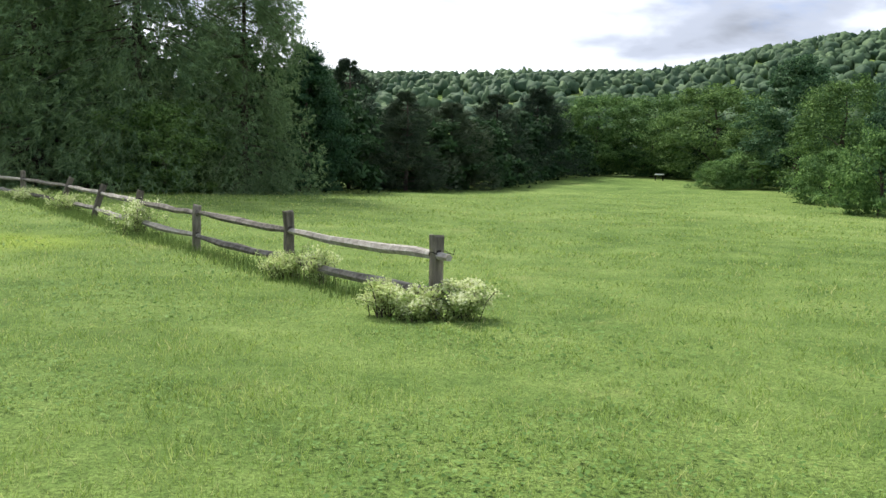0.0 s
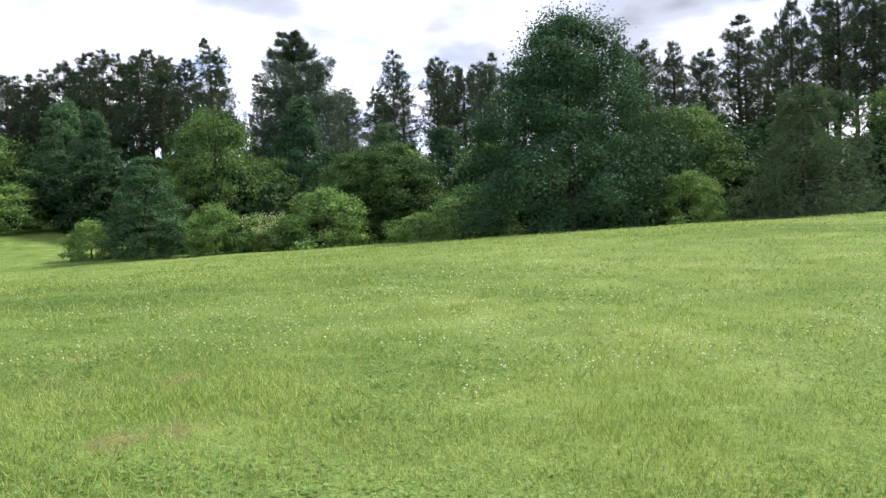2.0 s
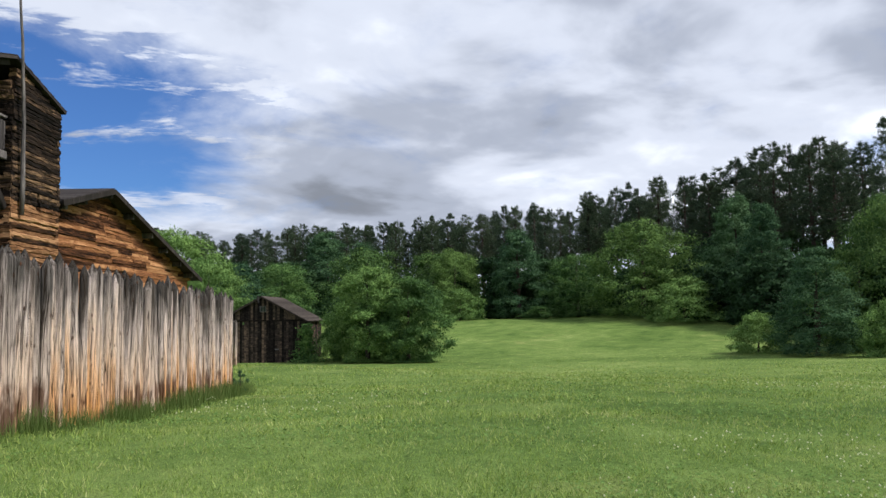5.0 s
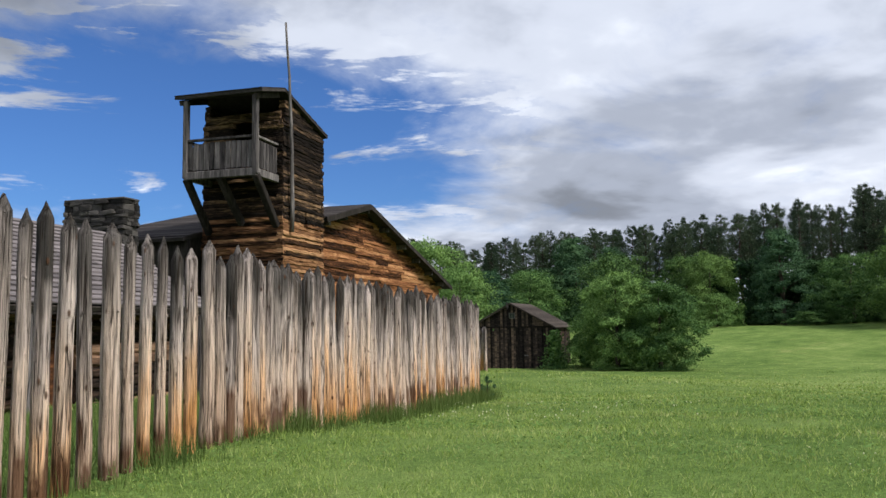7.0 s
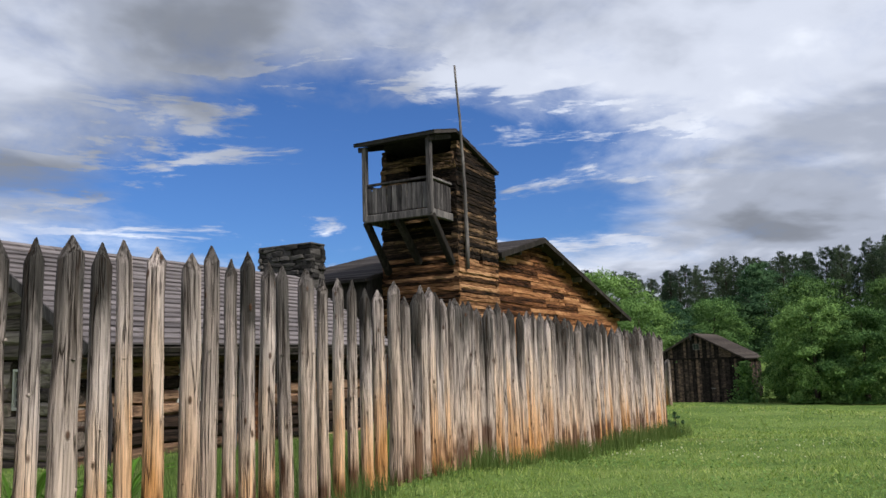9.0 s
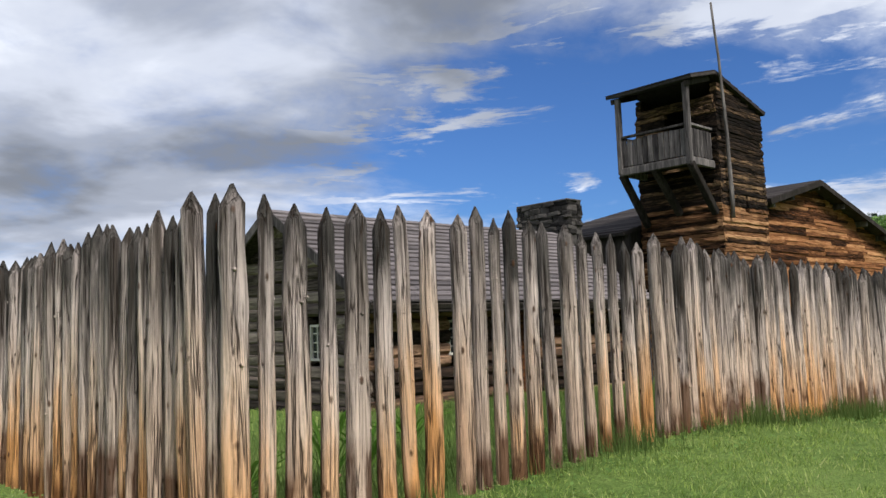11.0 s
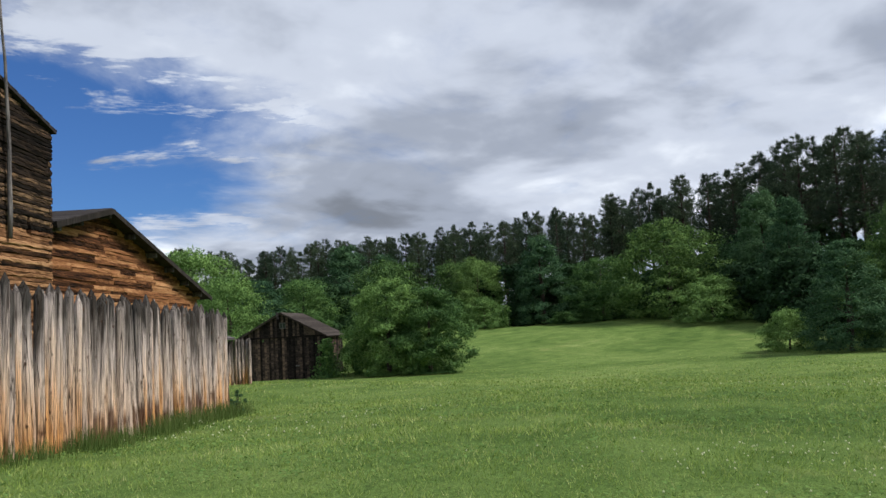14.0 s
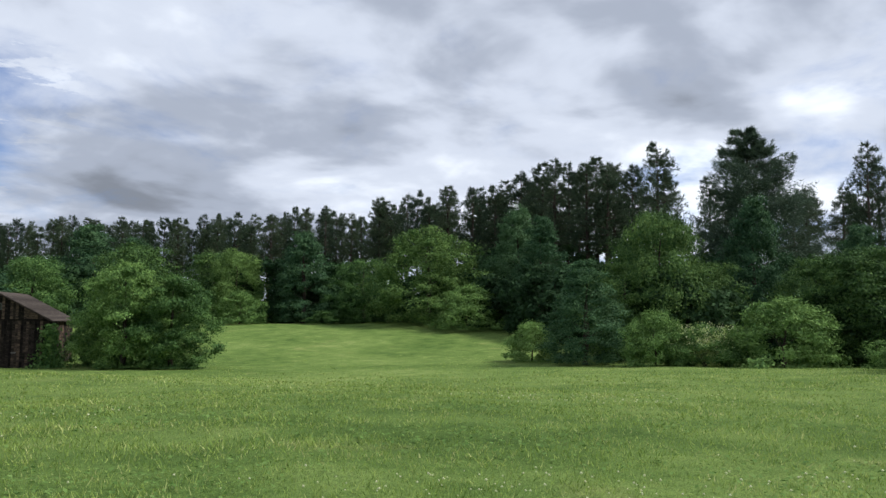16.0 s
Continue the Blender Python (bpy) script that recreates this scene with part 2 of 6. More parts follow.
def ground_material():
    m, k, p, out = material("meadow", 0.95)
    tc = k.add("ShaderNodeTexCoord").outputs["Object"]
    a = k.noise(tc, 0.09, 4.0, 0.6, 0.4)
    b = k.noise(tc, 0.7, 5.0, 0.62)
    c = k.noise(tc, 9.0, 4.0, 0.7)
    v = k.math("ADD", k.math("ADD", k.math("MULTIPLY", a, 0.4), k.math("MULTIPLY", b, 0.35)), k.math("MULTIPLY", c, 0.25))
    col = k.ramp(v, [(0.34, (0.044, 0.084, 0.019)), (0.45, (0.092, 0.150, 0.036)), (0.55, (0.150, 0.216, 0.058)), (0.66, (0.245, 0.285, 0.105))])
    dry = k.ramp(k.noise(k.scaled(tc, (1, 1, 1), (31, 7, 0)), 0.45, 5.0, 0.6), [(0.60, 0.0), (0.74, 0.40)])
    col = k.mix(dry, col, (0.28, 0.27, 0.11))
    grit = k.ramp(k.noise(tc, 38.0, 4.0, 0.75), [(0.32, 0.42), (0.48, 0.95), (0.66, 1.40)])
    col = k.mix(1.0, col, grit, "MULTIPLY")
    # a worn brown strip in the meadow and a lime-green patch by the fence
    for (px, py, turn, sx, sy, tint, amount) in ((3.1, 11.2, -0.9, 1.1, 0.16, (0.30, 0.20, 0.09), 0.8), (-8.6, 15.6, 0.0, 2.4, 2.0, (0.30, 0.38, 0.04), 0.4), (-5.74, -3.36, 0.4, 0.30, 0.16, (0.17, 0.125, 0.07), 0.5), (-6.13, -5.5, 0.9, 0.32, 0.16, (0.17, 0.125, 0.07), 0.5), (-5.03, -3.4, 0.9, 0.24, 0.16, (0.17, 0.125, 0.07), 0.5)):
        local = k.scaled(tc, (1 / sx, 1 / sy, 0), (-(px * math.cos(turn) + py * math.sin(turn)) / sx, -(py * math.cos(turn) - px * math.sin(turn)) / sy, 0), (0, 0, -turn))
        ring = k.add("ShaderNodeVectorMath", {0: local}, operation="LENGTH").outputs["Value"]
        ring = k.math("ADD", ring, k.math("MULTIPLY", k.math("SUBTRACT", c, 0.5), 3.0))
        col = k.mix(k.math("MULTIPLY", k.ramp(ring, [(0.5, 1.0), (1.0, 0.0)]), amount), col, tint)
    k.t.links.new(col, p.inputs["Base Color"])
    bump(k, p, k.math("ADD", c, k.math("MULTIPLY", k.noise(tc, 45.0, 3.0, 0.7), 0.6)), 0.9, 0.05)
    return m


M_GROUND = ground_material()


def leafy(name, stops, scale=0.5, glow=0.2, rand=0.3, island=0.35, detail=3.0):
    """Leaves: diffuse with light coming through, tint varying clump by clump and plant by plant."""
    m, k, p, out = material(name, 0.75)
    p.inputs["Specular IOR Level"].default_value = 0.08
    geo = k.add("ShaderNodeNewGeometry")
    info = k.add("ShaderNodeObjectInfo").outputs["Random"]
    v = k.math("ADD", k.math("MULTIPLY", geo.outputs["Random Per Island"], island), k.math("MULTIPLY", k.noise(geo.outputs["Position"], scale, detail, 0.68 if detail > 3 else 0.6), 0.5))
    v = k.math("ADD", v, k.math("MULTIPLY", info, rand))
    c = k.ramp(v, [(0.25 + 0.5 * i / (len(stops) - 1), s) for i, s in enumerate(stops)])
    k.t.links.new(c, p.inputs["Base Color"])
    tr = k.add("ShaderNodeBsdfTranslucent", {"Color": c})
    mx = k.add("ShaderNodeMixShader", {0: glow, 1: p.outputs[0], 2: tr.outputs[0]})
    k.t.links.new(mx.outputs[0], out.inputs[0])
    return m


M_LEAF = leafy("leaf_green", [(0.026, 0.056, 0.022), (0.067, 0.130, 0.040), (0.152, 0.246, 0.067)])
M_LEAF_LIGHT = leafy("leaf_light", [(0.033, 0.074, 0.026), (0.083, 0.163, 0.049), (0.182, 0.295, 0.084)])
# undergrowth: shade under the canopy is painted in, darker than leaf_dark
M_LEAF_SHADE_TINT = leafy("leaf_shade_tint", [(0.014, 0.034, 0.016), (0.026, 0.058, 0.024), (0.045, 0.09, 0.034)])
M_DOME = leafy("dome_leaf", [(0.08, 0.145, 0.035), (0.135, 0.215, 0.055), (0.20, 0.29, 0.08)])
M_LEAF_DARK = leafy("leaf_dark", [(0.022, 0.054, 0.031), (0.046, 0.102, 0.050), (0.100, 0.182, 0.080)])
M_NEEDLE = leafy("pine_needle", [(0.022, 0.039, 0.027), (0.043, 0.070, 0.043), (0.085, 0.115, 0.066)], 0.5, 0.12)
M_WPINE = leafy("white_pine_needle", [(0.052, 0.083, 0.060), (0.092, 0.135, 0.092), (0.155, 0.205, 0.130)], 0.5, 0.15)
M_HEMLOCK = leafy("hemlock_needle", [(0.038, 0.072, 0.042), (0.066, 0.115, 0.058), (0.115, 0.175, 0.083)], 0.5, 0.15)
M_SPRUCE = leafy("spruce_needle", [(0.044, 0.084, 0.047), (0.092, 0.155, 0.076), (0.178, 0.262, 0.115)], 0.5, 0.2)
M_BLOSSOM = leafy("blossom", [(0.42, 0.50, 0.18), (0.58, 0.64, 0.32), (0.74, 0.77, 0.52)], 2.0, 0.4)
M_BLADE = leafy("grass_blade", [(0.105, 0.175, 0.036), (0.222, 0.325, 0.070), (0.365, 0.455, 0.128), (0.56, 0.55, 0.28)], 0.9, 0.35, 0.0, 0.44, 8.0)
M_TALL = leafy("tall_grass", [(0.075, 0.125, 0.032), (0.125, 0.185, 0.052), (0.235, 0.265, 0.105)], 0.8, 0.35, 0.0)
M_CLOVER = leafy("clover_head", [(0.56, 0.59, 0.37), (0.74, 0.75, 0.56)], 2.0, 0.15, 0.0)
# distance haze is mixed into this lighter, bluer green of the hill woods
M_HAZY_WOODS = leafy("far_woods", [(0.040, 0.075, 0.045), (0.080, 0.130, 0.066), (0.138, 0.195, 0.090)], 0.30, 0.1, 0.0, 0.3, 8.0)


def plain(name, colour, rough=0.5):
    m, k, p, out = material(name, rough)
    p.inputs["Base Color"].default_value = (*colour, 1)
    return m


def glass_material():
    m, k, p, out = material("window_glass", 0.08)
    p.inputs["Base Color"].default_value = (0.03, 0.035, 0.04, 1)
    p.inputs["Specular IOR Level"].default_value = 0.6
    return m


M_GLASS = glass_material()
M_WHITE = plain("white_paint", (0.75, 0.75, 0.72), 0.6)
M_SASH = plain("sash_paint", (0.55, 0.53, 0.48), 0.6)


# ---- mesh helpers ----
def link_mesh(name, verts, faces, mat, parent=None, label=""):
    me = bpy.data.meshes.new(name)
    me.from_pydata([tuple(v) for v in verts], [], [tuple(f) for f in faces])
    me.materials.append(mat)
    ob = new(name, me)
    if parent:
        ob.parent = parent
    if label:
        ob["label"] = label
    return ob


def soup(name, verts, tris, mat, parent=None, label=""):
    """A large mesh of triangles from arrays."""
    me = bpy.data.meshes.new(name)
    me.vertices.add(len(verts))
    me.vertices.foreach_set("co", np.asarray(verts, np.float32).ravel())
    me.loops.add(len(tris) * 3)
    me.loops.foreach_set("vertex_index", np.asarray(tris, np.int32).ravel())
    me.polygons.add(len(tris))
    me.polygons.foreach_set("loop_start", np.arange(0, len(tris) * 3, 3, dtype=np.int32))
    me.update(calc_edges=True)
    me.materials.append(mat)
    ob = new(name, me)
    if parent:
        ob.parent = parent
    if label:
        ob["label"] = label
    return ob


def part(name, bm, mat, parent, label="", smooth=False):
    me = bpy.data.meshes.new(name)
    bm.to_mesh(me)
    bm.free()
    me.materials.append(mat)
    if smooth:
        for f in me.polygons:
            f.use_smooth = True
    ob = new(name, me)
    ob.parent = parent
    if label:
        ob["label"] = label
    return ob


def piece(name, data, parent, m):
    """One more object on a shared mesh."""
    ob = new(name, data)
    ob.parent = parent
    ob.matrix_local = m
    return ob


def box(bm, x0, x1, y0, y1, z0, z1, bevel=0.0, m=None):
    r = bmesh.ops.create_cube(bm, size=1.0)
    vs = r["verts"]
    bmesh.ops.scale(bm, vec=(x1 - x0, y1 - y0, z1 - z0), verts=vs)
    bmesh.ops.translate(bm, vec=((x0 + x1) / 2, (y0 + y1) / 2, (z0 + z1) / 2), verts=vs)
    if bevel:
        es = list({e for v in vs for e in v.link_edges})
        vs = list({v for f in bmesh.ops.bevel(bm, geom=es, offset=bevel, segments=1, affect="EDGES", clamp_overlap=True)["faces"] for v in f.verts} | {v for v in vs if v.is_valid})
    if m is not None:
        bmesh.ops.transform(bm, matrix=m, verts=vs)
    return vs


def tube(bm, path, radii, sides=8, cap=True, wob=0.0, seed=0):
    """A tapered tube along points, with an uneven skin."""
    rnd = random.Random(seed)
    rings = []
    path = [Vector(p) for p in path]
    for i, p in enumerate(path):
        d = (path[min(i + 1, len(path) - 1)] - path[max(i - 1, 0)]).normalized()
        q = d.to_track_quat("Z", "Y")
        rings.append([bm.verts.new(p + q @ Vector((math.cos(a) * radii[i] * (1 + rnd.uniform(-wob, wob)), math.sin(a) * radii[i] * (1 + rnd.uniform(-wob, wob)), 0)))
                      for a in (math.tau * j / sides for j in range(sides))])
    for r0, r1 in zip(rings, rings[1:]):
        for j in range(sides):
            bm.faces.new((r0[j], r0[(j + 1) % sides], r1[(j + 1) % sides], r1[j]))
    if cap:
        bm.faces.new(rings[-1])
        bm.faces.new(list(reversed(rings[0])))
    return rings


def timber(length, w, h, seed=0, cuts=5, rough=0.012, bevel=0.02):
    """Mesh data for a hewn timber along x, from -length/2 to length/2: chamfered, uneven section."""
    rnd = random.Random(seed)
    bm = bmesh.new()
    ring = [(-1, -1 + 2 * bevel / h), (-1 + 2 * bevel / w, -1), (1 - 2 * bevel / w, -1), (1, -1 + 2 * bevel / h), (1, 1 - 2 * bevel / h), (1 - 2 * bevel / w, 1), (-1 + 2 * bevel / w, 1), (-1, 1 - 2 * bevel / h)]
    rows = []
    for i in range(cuts + 1):
        x = length * (i / cuts - 0.5)
        rows.append([bm.verts.new((x, a * w / 2 + rnd.uniform(-rough, rough), b * h / 2 + rnd.uniform(-rough, rough))) for a, b in ring])
    for r0, r1 in zip(rows, rows[1:]):
        for j in range(8):
            bm.faces.new((r0[j], r1[j], r1[(j + 1) % 8], r0[(j + 1) % 8]))
    bm.faces.new(rows[0])
    bm.faces.new(list(reversed(rows[-1])))
    bmesh.ops.recalc_face_normals(bm, faces=bm.faces)
    me = bpy.data.meshes.new("timber")
    bm.to_mesh(me)
    bm.free()
    return me


def timber_set(length, w, h, mat, count=4, seed=0, **kw):
    out = []
    for i in range(count):
        me = timber(length, w, h, seed * 31 + i, **kw)
        me.materials.append(mat)
        out.append(me)
    return out


def empty(name, m, label, category, group=""):
    ob = new(name)
    ob.empty_display_size = 0.2
    ob.matrix_world = m
    return tagged(ob, label, category, group)


# ---- ground ----
def smooth(a, b, x):
    t = np.clip((x - a) / (b - a), 0, 1)
    return t * t * (3 - 2 * t)


def ground_z(x, y):
    """The lie of the land: the rise that carries the fort, the field falling away, the bank beyond it and the hills."""
    s = -0.79 * x - 0.616 * y
    z = -0.15 - 1.55 * smooth(14, 60, s) + 2.7 * smooth(64, 104, s)
    z = z + 0.80 * np.exp(-((x + 6.5) ** 2 + (y + 12.5) ** 2) / (2 * 10.5 ** 2))
    z = z + 0.50 * smooth(6, 34, 0.71 * y - 0.71 * x) + 1.0 * smooth(62, 112, 0.17 * x + 0.985 * y) - 0.45 * np.exp(-((x - 3) ** 2 + (y - 60) ** 2) / (2 * 17.0 ** 2))
    u, v = -0.70711 * (x + y), 0.70711 * (x - y)
    z = z - 0.36 * smooth(9.5, 15.5, u) * np.exp(-((v - 3.0) / 5.0) ** 2) * smooth(36, 26, u)
    r, yaw = np.hypot(x, y), np.degrees(np.arctan2(-x, y))
    z = z + 0.55 * np.exp(-((x + 22.5) ** 2 + (y + 33.5) ** 2) / (2 * 7.0 ** 2))
    near = 8 + 69 * smooth(34, 6, yaw) * smooth(-75, -45, yaw) + 31 * smooth(-13, -29, yaw) * smooth(-80, -50, yaw)
    z = z + smooth(230, 760, r) * near + smooth(150, 400, r) * 3 * np.sin(x * 0.011) * np.sin(y * 0.013)
    return z


def gz(x, y):
    return float(ground_z(np.float64(x), np.float64(y)))


def build_ground():
    cx, cy = -3.0, -2.0
    rad = np.concatenate([[0.0], 0.6 * np.exp(np.linspace(0, math.log(3200 / 0.6), 120))])
    na = 160
    verts, faces = [(cx, cy, gz(cx, cy))], []
    for r in rad[1:]:
        a = np.arange(na) * math.tau / na
        x, y = cx + r * np.cos(a), cy + r * np.sin(a)
        z = ground_z(x, y) + 0.02 * np.sin(x * 2.1 + 0.3) * np.sin(y * 1.7) * (r < 60)
        verts += list(zip(x, y, z))
    for j in range(na):
        faces.append((0, 1 + j, 1 + (j + 1) % na))
    for i in range(len(rad) - 2):
        b0, b1 = 1 + i * na, 1 + (i + 1) * na
        for j in range(na):
            k = (j + 1) % na
            faces.append((b0 + j, b1 + j, b1 + k, b0 + k))
    ob = link_mesh("ground", verts, faces, M_GROUND)
    for f in ob.data.polygons:
        f.use_smooth = True
    tagged(ob, "mown green meadow with dry patches, rising to wooded hills", "ground", kind="structure")


build_ground()


# ---- the fort: x runs along the palisade, y into the fort ----
FORT = pose(0, 0, 0, 0, 0, 225)


def fort_z(u, v):
    p = FORT @ Vector((u, v, 0))
    return gz(p.x, p.y)


def fort_at(u, v, z=None):
    return FORT @ pose(u, v, fort_z(u, v) if z is None else z)


def stake_mesh(seed):
    """A peeled log, pointed by four axe cuts, standing on z = 0 with its foot in the soil; 2.3 m tall."""
    rnd = random.Random(seed)
    bm = bmesh.new()
    sides, r0, top = 12, 0.070 + rnd.uniform(-0.008, 0.008), 2.3
    lean = [(rnd.uniform(-0.009, 0.009), rnd.uniform(-0.008, 0.008)) for _ in range(7)]
    lobes = [rnd.uniform(0, math.tau) for _ in range(3)]
    heights = [-0.25, 0.0, 0.35, 0.75, 1.15, 1.55, 1.9, 2.15]
    rings = []
    for i, z in enumerate(heights):
        taper = 1.06 - 0.10 * max(z, 0) / top
        bx, by = lean[min(i, 6)] if 0 < i < 7 else (0, 0)
        ring = []
        for j in range(sides):
            a = math.tau * j / sides
            r = r0 * taper * (1 + 0.06 * math.cos(2 * a + lobes[0]) + 0.04 * math.cos(3 * a + lobes[1] + z) + rnd.uniform(-0.02, 0.02))
            ring.append(bm.verts.new((bx + r * math.cos(a), by + r * math.sin(a), z + (0.03 * math.cos(2 * a + lobes[2]) if i == 7 else 0))))
        rings.append(ring)
    # the point: a blunt wedge with four facets
    tip = [bm.verts.new((rnd.uniform(-0.004, 0.004) + 0.009 * math.cos(math.tau * j / 4), 0.009 * math.sin(math.tau * j / 4), top + rnd.uniform(-0.02, 0.0))) for j in range(4)]
    for a, b in zip(rings, rings[1:]):
        for j in range(sides):
            bm.faces.new((a[j], a[(j + 1) % sides], b[(j + 1) % sides], b[j]))
    last = rings[-1]
    for q in range(4):
        for s in range(3):
            j = (q * 3 + s - 1) % sides
            bm.faces.new((last[j], last[(j + 1) % sides], tip[q]))
        j = (q * 3 + 2) % sides
        bm.faces.new((last[j], tip[(q + 1) % 4], tip[q]))
    bm.faces.new(tip)
    # branch stubs
    for _ in range(rnd.randint(3, 6)):
        a, z = rnd.uniform(0, math.tau), rnd.uniform(0.4, 1.9)
        p = Vector((math.cos(a) * r0 * 0.86, math.sin(a) * r0 * 0.86, z))
        d = Vector((math.cos(a), math.sin(a), 0.25))
        tube(bm, [p, p + d * 0.018], [0.015, 0.009], 6)
    bmesh.ops.recalc_face_normals(bm, faces=bm.faces)
    me = bpy.data.meshes.new("stake")
    bm.to_mesh(me)
    bm.free()
    me.materials.append(M_STAKE)
    for f in me.polygons:
        f.use_smooth = f.index < sides * 7
    return me


STAKES = [stake_mesh(s) for s in range(14)]


def plant_stake(owner, base, u, v, tall, seed, wide=1.0, lean=0.8):
    rnd = random.Random(seed)
    p = FORT @ Vector((u, v, 0))
    m = pose(p.x, p.y, gz(p.x, p.y) - 0.02, rnd.gauss(0, lean), rnd.gauss(0, lean), 225 + rnd.choice((0, 90, 180, 270)) + rnd.uniform(-14, 14))
    s = tall / 2.3
    piece("stake", rnd.choice(STAKES), owner, base.inverted() @ m @ Matrix.Diagonal((wide, wide, s, 1)))


def build_palisade():
    base = fort_at(4.86, 3.35)
    owner = empty("palisade", base, "palisade of pointed log stakes, grey above and orange-brown below", "palisade")
    rnd = random.Random(5)
    # the stakes nearest the corner stand apart: place along the line, height of the tip, thickness
    near = ((4.86, 2.75, 0.182), (5.08, 2.70, 0.112), (5.32, 2.66, 0.158), (5.555, 2.65, 0.130), (5.785, 2.70, 0.168), (6.055, 2.68, 0.150), (6.28, 2.715, 0.116), (6.50, 2.70, 0.148),
            (6.84, 2.68, 0.136), (7.03, 2.765, 0.126), (7.24, 2.68, 0.105), (7.455, 2.765, 0.126), (7.68, 2.70, 0.127), (7.93, 2.69, 0.118), (8.22, 2.69, 0.150), (8.44, 2.615, 0.104),
            (8.67, 2.64, 0.112), (8.90, 2.64, 0.110), (9.15, 2.58, 0.136), (9.38, 2.57, 0.114), (9.67, 2.68, 0.136), (9.89, 2.535, 0.116))
    i = 0
    for u, tip, thick in near:
        plant_stake(owner, base, u, 3.35, tip - fort_z(u, 3.35) + 0.02, 100 + i, thick / 0.142, 0.5)
        i += 1
    u = 10.07
    while u < 20.9:
        tip = 2.56 - 0.026 * (u - 10) + rnd.uniform(-0.07, 0.05) + (0.08 if rnd.random() < 0.12 else 0)
        plant_stake(owner, base, u, 3.35 + rnd.uniform(-0.02, 0.02), tip - fort_z(u, 3.35) + 0.02, 100 + i, rnd.uniform(0.80, 1.12), 0.7)
        i += 1
        u += 0.158 * rnd.uniform(0.9, 1.12)
    v = 3.57
    while v < 9.5:
        plant_stake(owner, base, 4.84 + rnd.uniform(-0.02, 0.02), v, 2.30 + rnd.uniform(-0.07, 0.06), 300 + i, rnd.uniform(0.84, 1.06), 0.6)
        v += rnd.uniform(0.17, 0.22)
        i += 1
    # beyond the gateway
    base2 = fort_at(40.75, 8.0)
    owner = empty("palisade", base2, "short run of pale palisade stakes beyond the gateway", "palisade")
    v = 7.85
    while v < 9.3:
        plant_stake(owner, base2, 40.75 + rnd.uniform(-0.03, 0.03), v, 2.12 + rnd.uniform(-0.04, 0.04), 500 + i, 1.12)
        v += 0.155
        i += 1


build_palisade()


# ---- log building helper ----
def log_wall(owner, meshes, unit, start, end, z0, z1, step, seed, gaps=(), along="x", fixed=0.0, jut=0.0):
    """Courses of timbers from z0 to z1 between start and end along an axis. gaps: (from, to, z0, z1) left open."""
    rnd = random.Random(seed)
    z, k = z0, 0
    while z < z1 - 0.3 * step:
        runs = [(start, end)]
        for a, b, g0, g1 in gaps:
            if g0 - 0.4 * step < z + step / 2 < g1 + 0.4 * step:
                runs = [q for s, e in runs for q in (((s, min(e, a)), (max(s, b), e)) if s < b and e > a else ((s, e),)) if q[1] - q[0] > 0.12]
        for s, e in runs:
            s2 = s - (jut * rnd.uniform(0.4, 1.0) if s == start else 0)
            e2 = e + (jut * rnd.uniform(0.4, 1.0) if e == end else 0)
            c, out = (s2 + e2) / 2, fixed + rnd.uniform(-0.022, 0.022)
            at = pose(c, out, z + step / 2, rnd.uniform(-3, 3), rnd.uniform(-0.4, 0.4), 0) if along == "x" else pose(out, c, z + step / 2, rnd.uniform(-3, 3), rnd.uniform(-0.4, 0.4), 90)
            piece("log", rnd.choice(meshes), owner, at @ Matrix.Diagonal(((e2 - s2) / unit, 1, rnd.uniform(0.92, 1.02), 1)))
        z += step
        k += 1


def quad_slab(bm, a, b, c, d, thick):
    """A slab under four corners (counter-clockwise from above)."""
    pts = [Vector(p) for p in (a, b, c, d)]
    nrm = (pts[1] - pts[0]).cross(pts[3] - pts[0]).normalized()
    up = [bm.verts.new(p) for p in pts]
    lo = [bm.verts.new(p - nrm * thick) for p in pts]
    bm.faces.new(up)
    bm.faces.new(list(reversed(lo)))
    for i in range(4):
        j = (i + 1) % 4
        bm.faces.new((up[j], up[i], lo[i], lo[j]))


def beam(bm, a, b, w, h, seed=0):
    """A square timber from a to b."""
    a, b = Vector(a), Vector(b)
    d = b - a
    q = d.to_track_quat("X", "Z").to_matrix().to_4x4()
    box(bm, 0, d.length, -w / 2, w / 2, -h / 2, h / 2, min(w, h) * 0.12, Matrix.Translation(a) @ q)


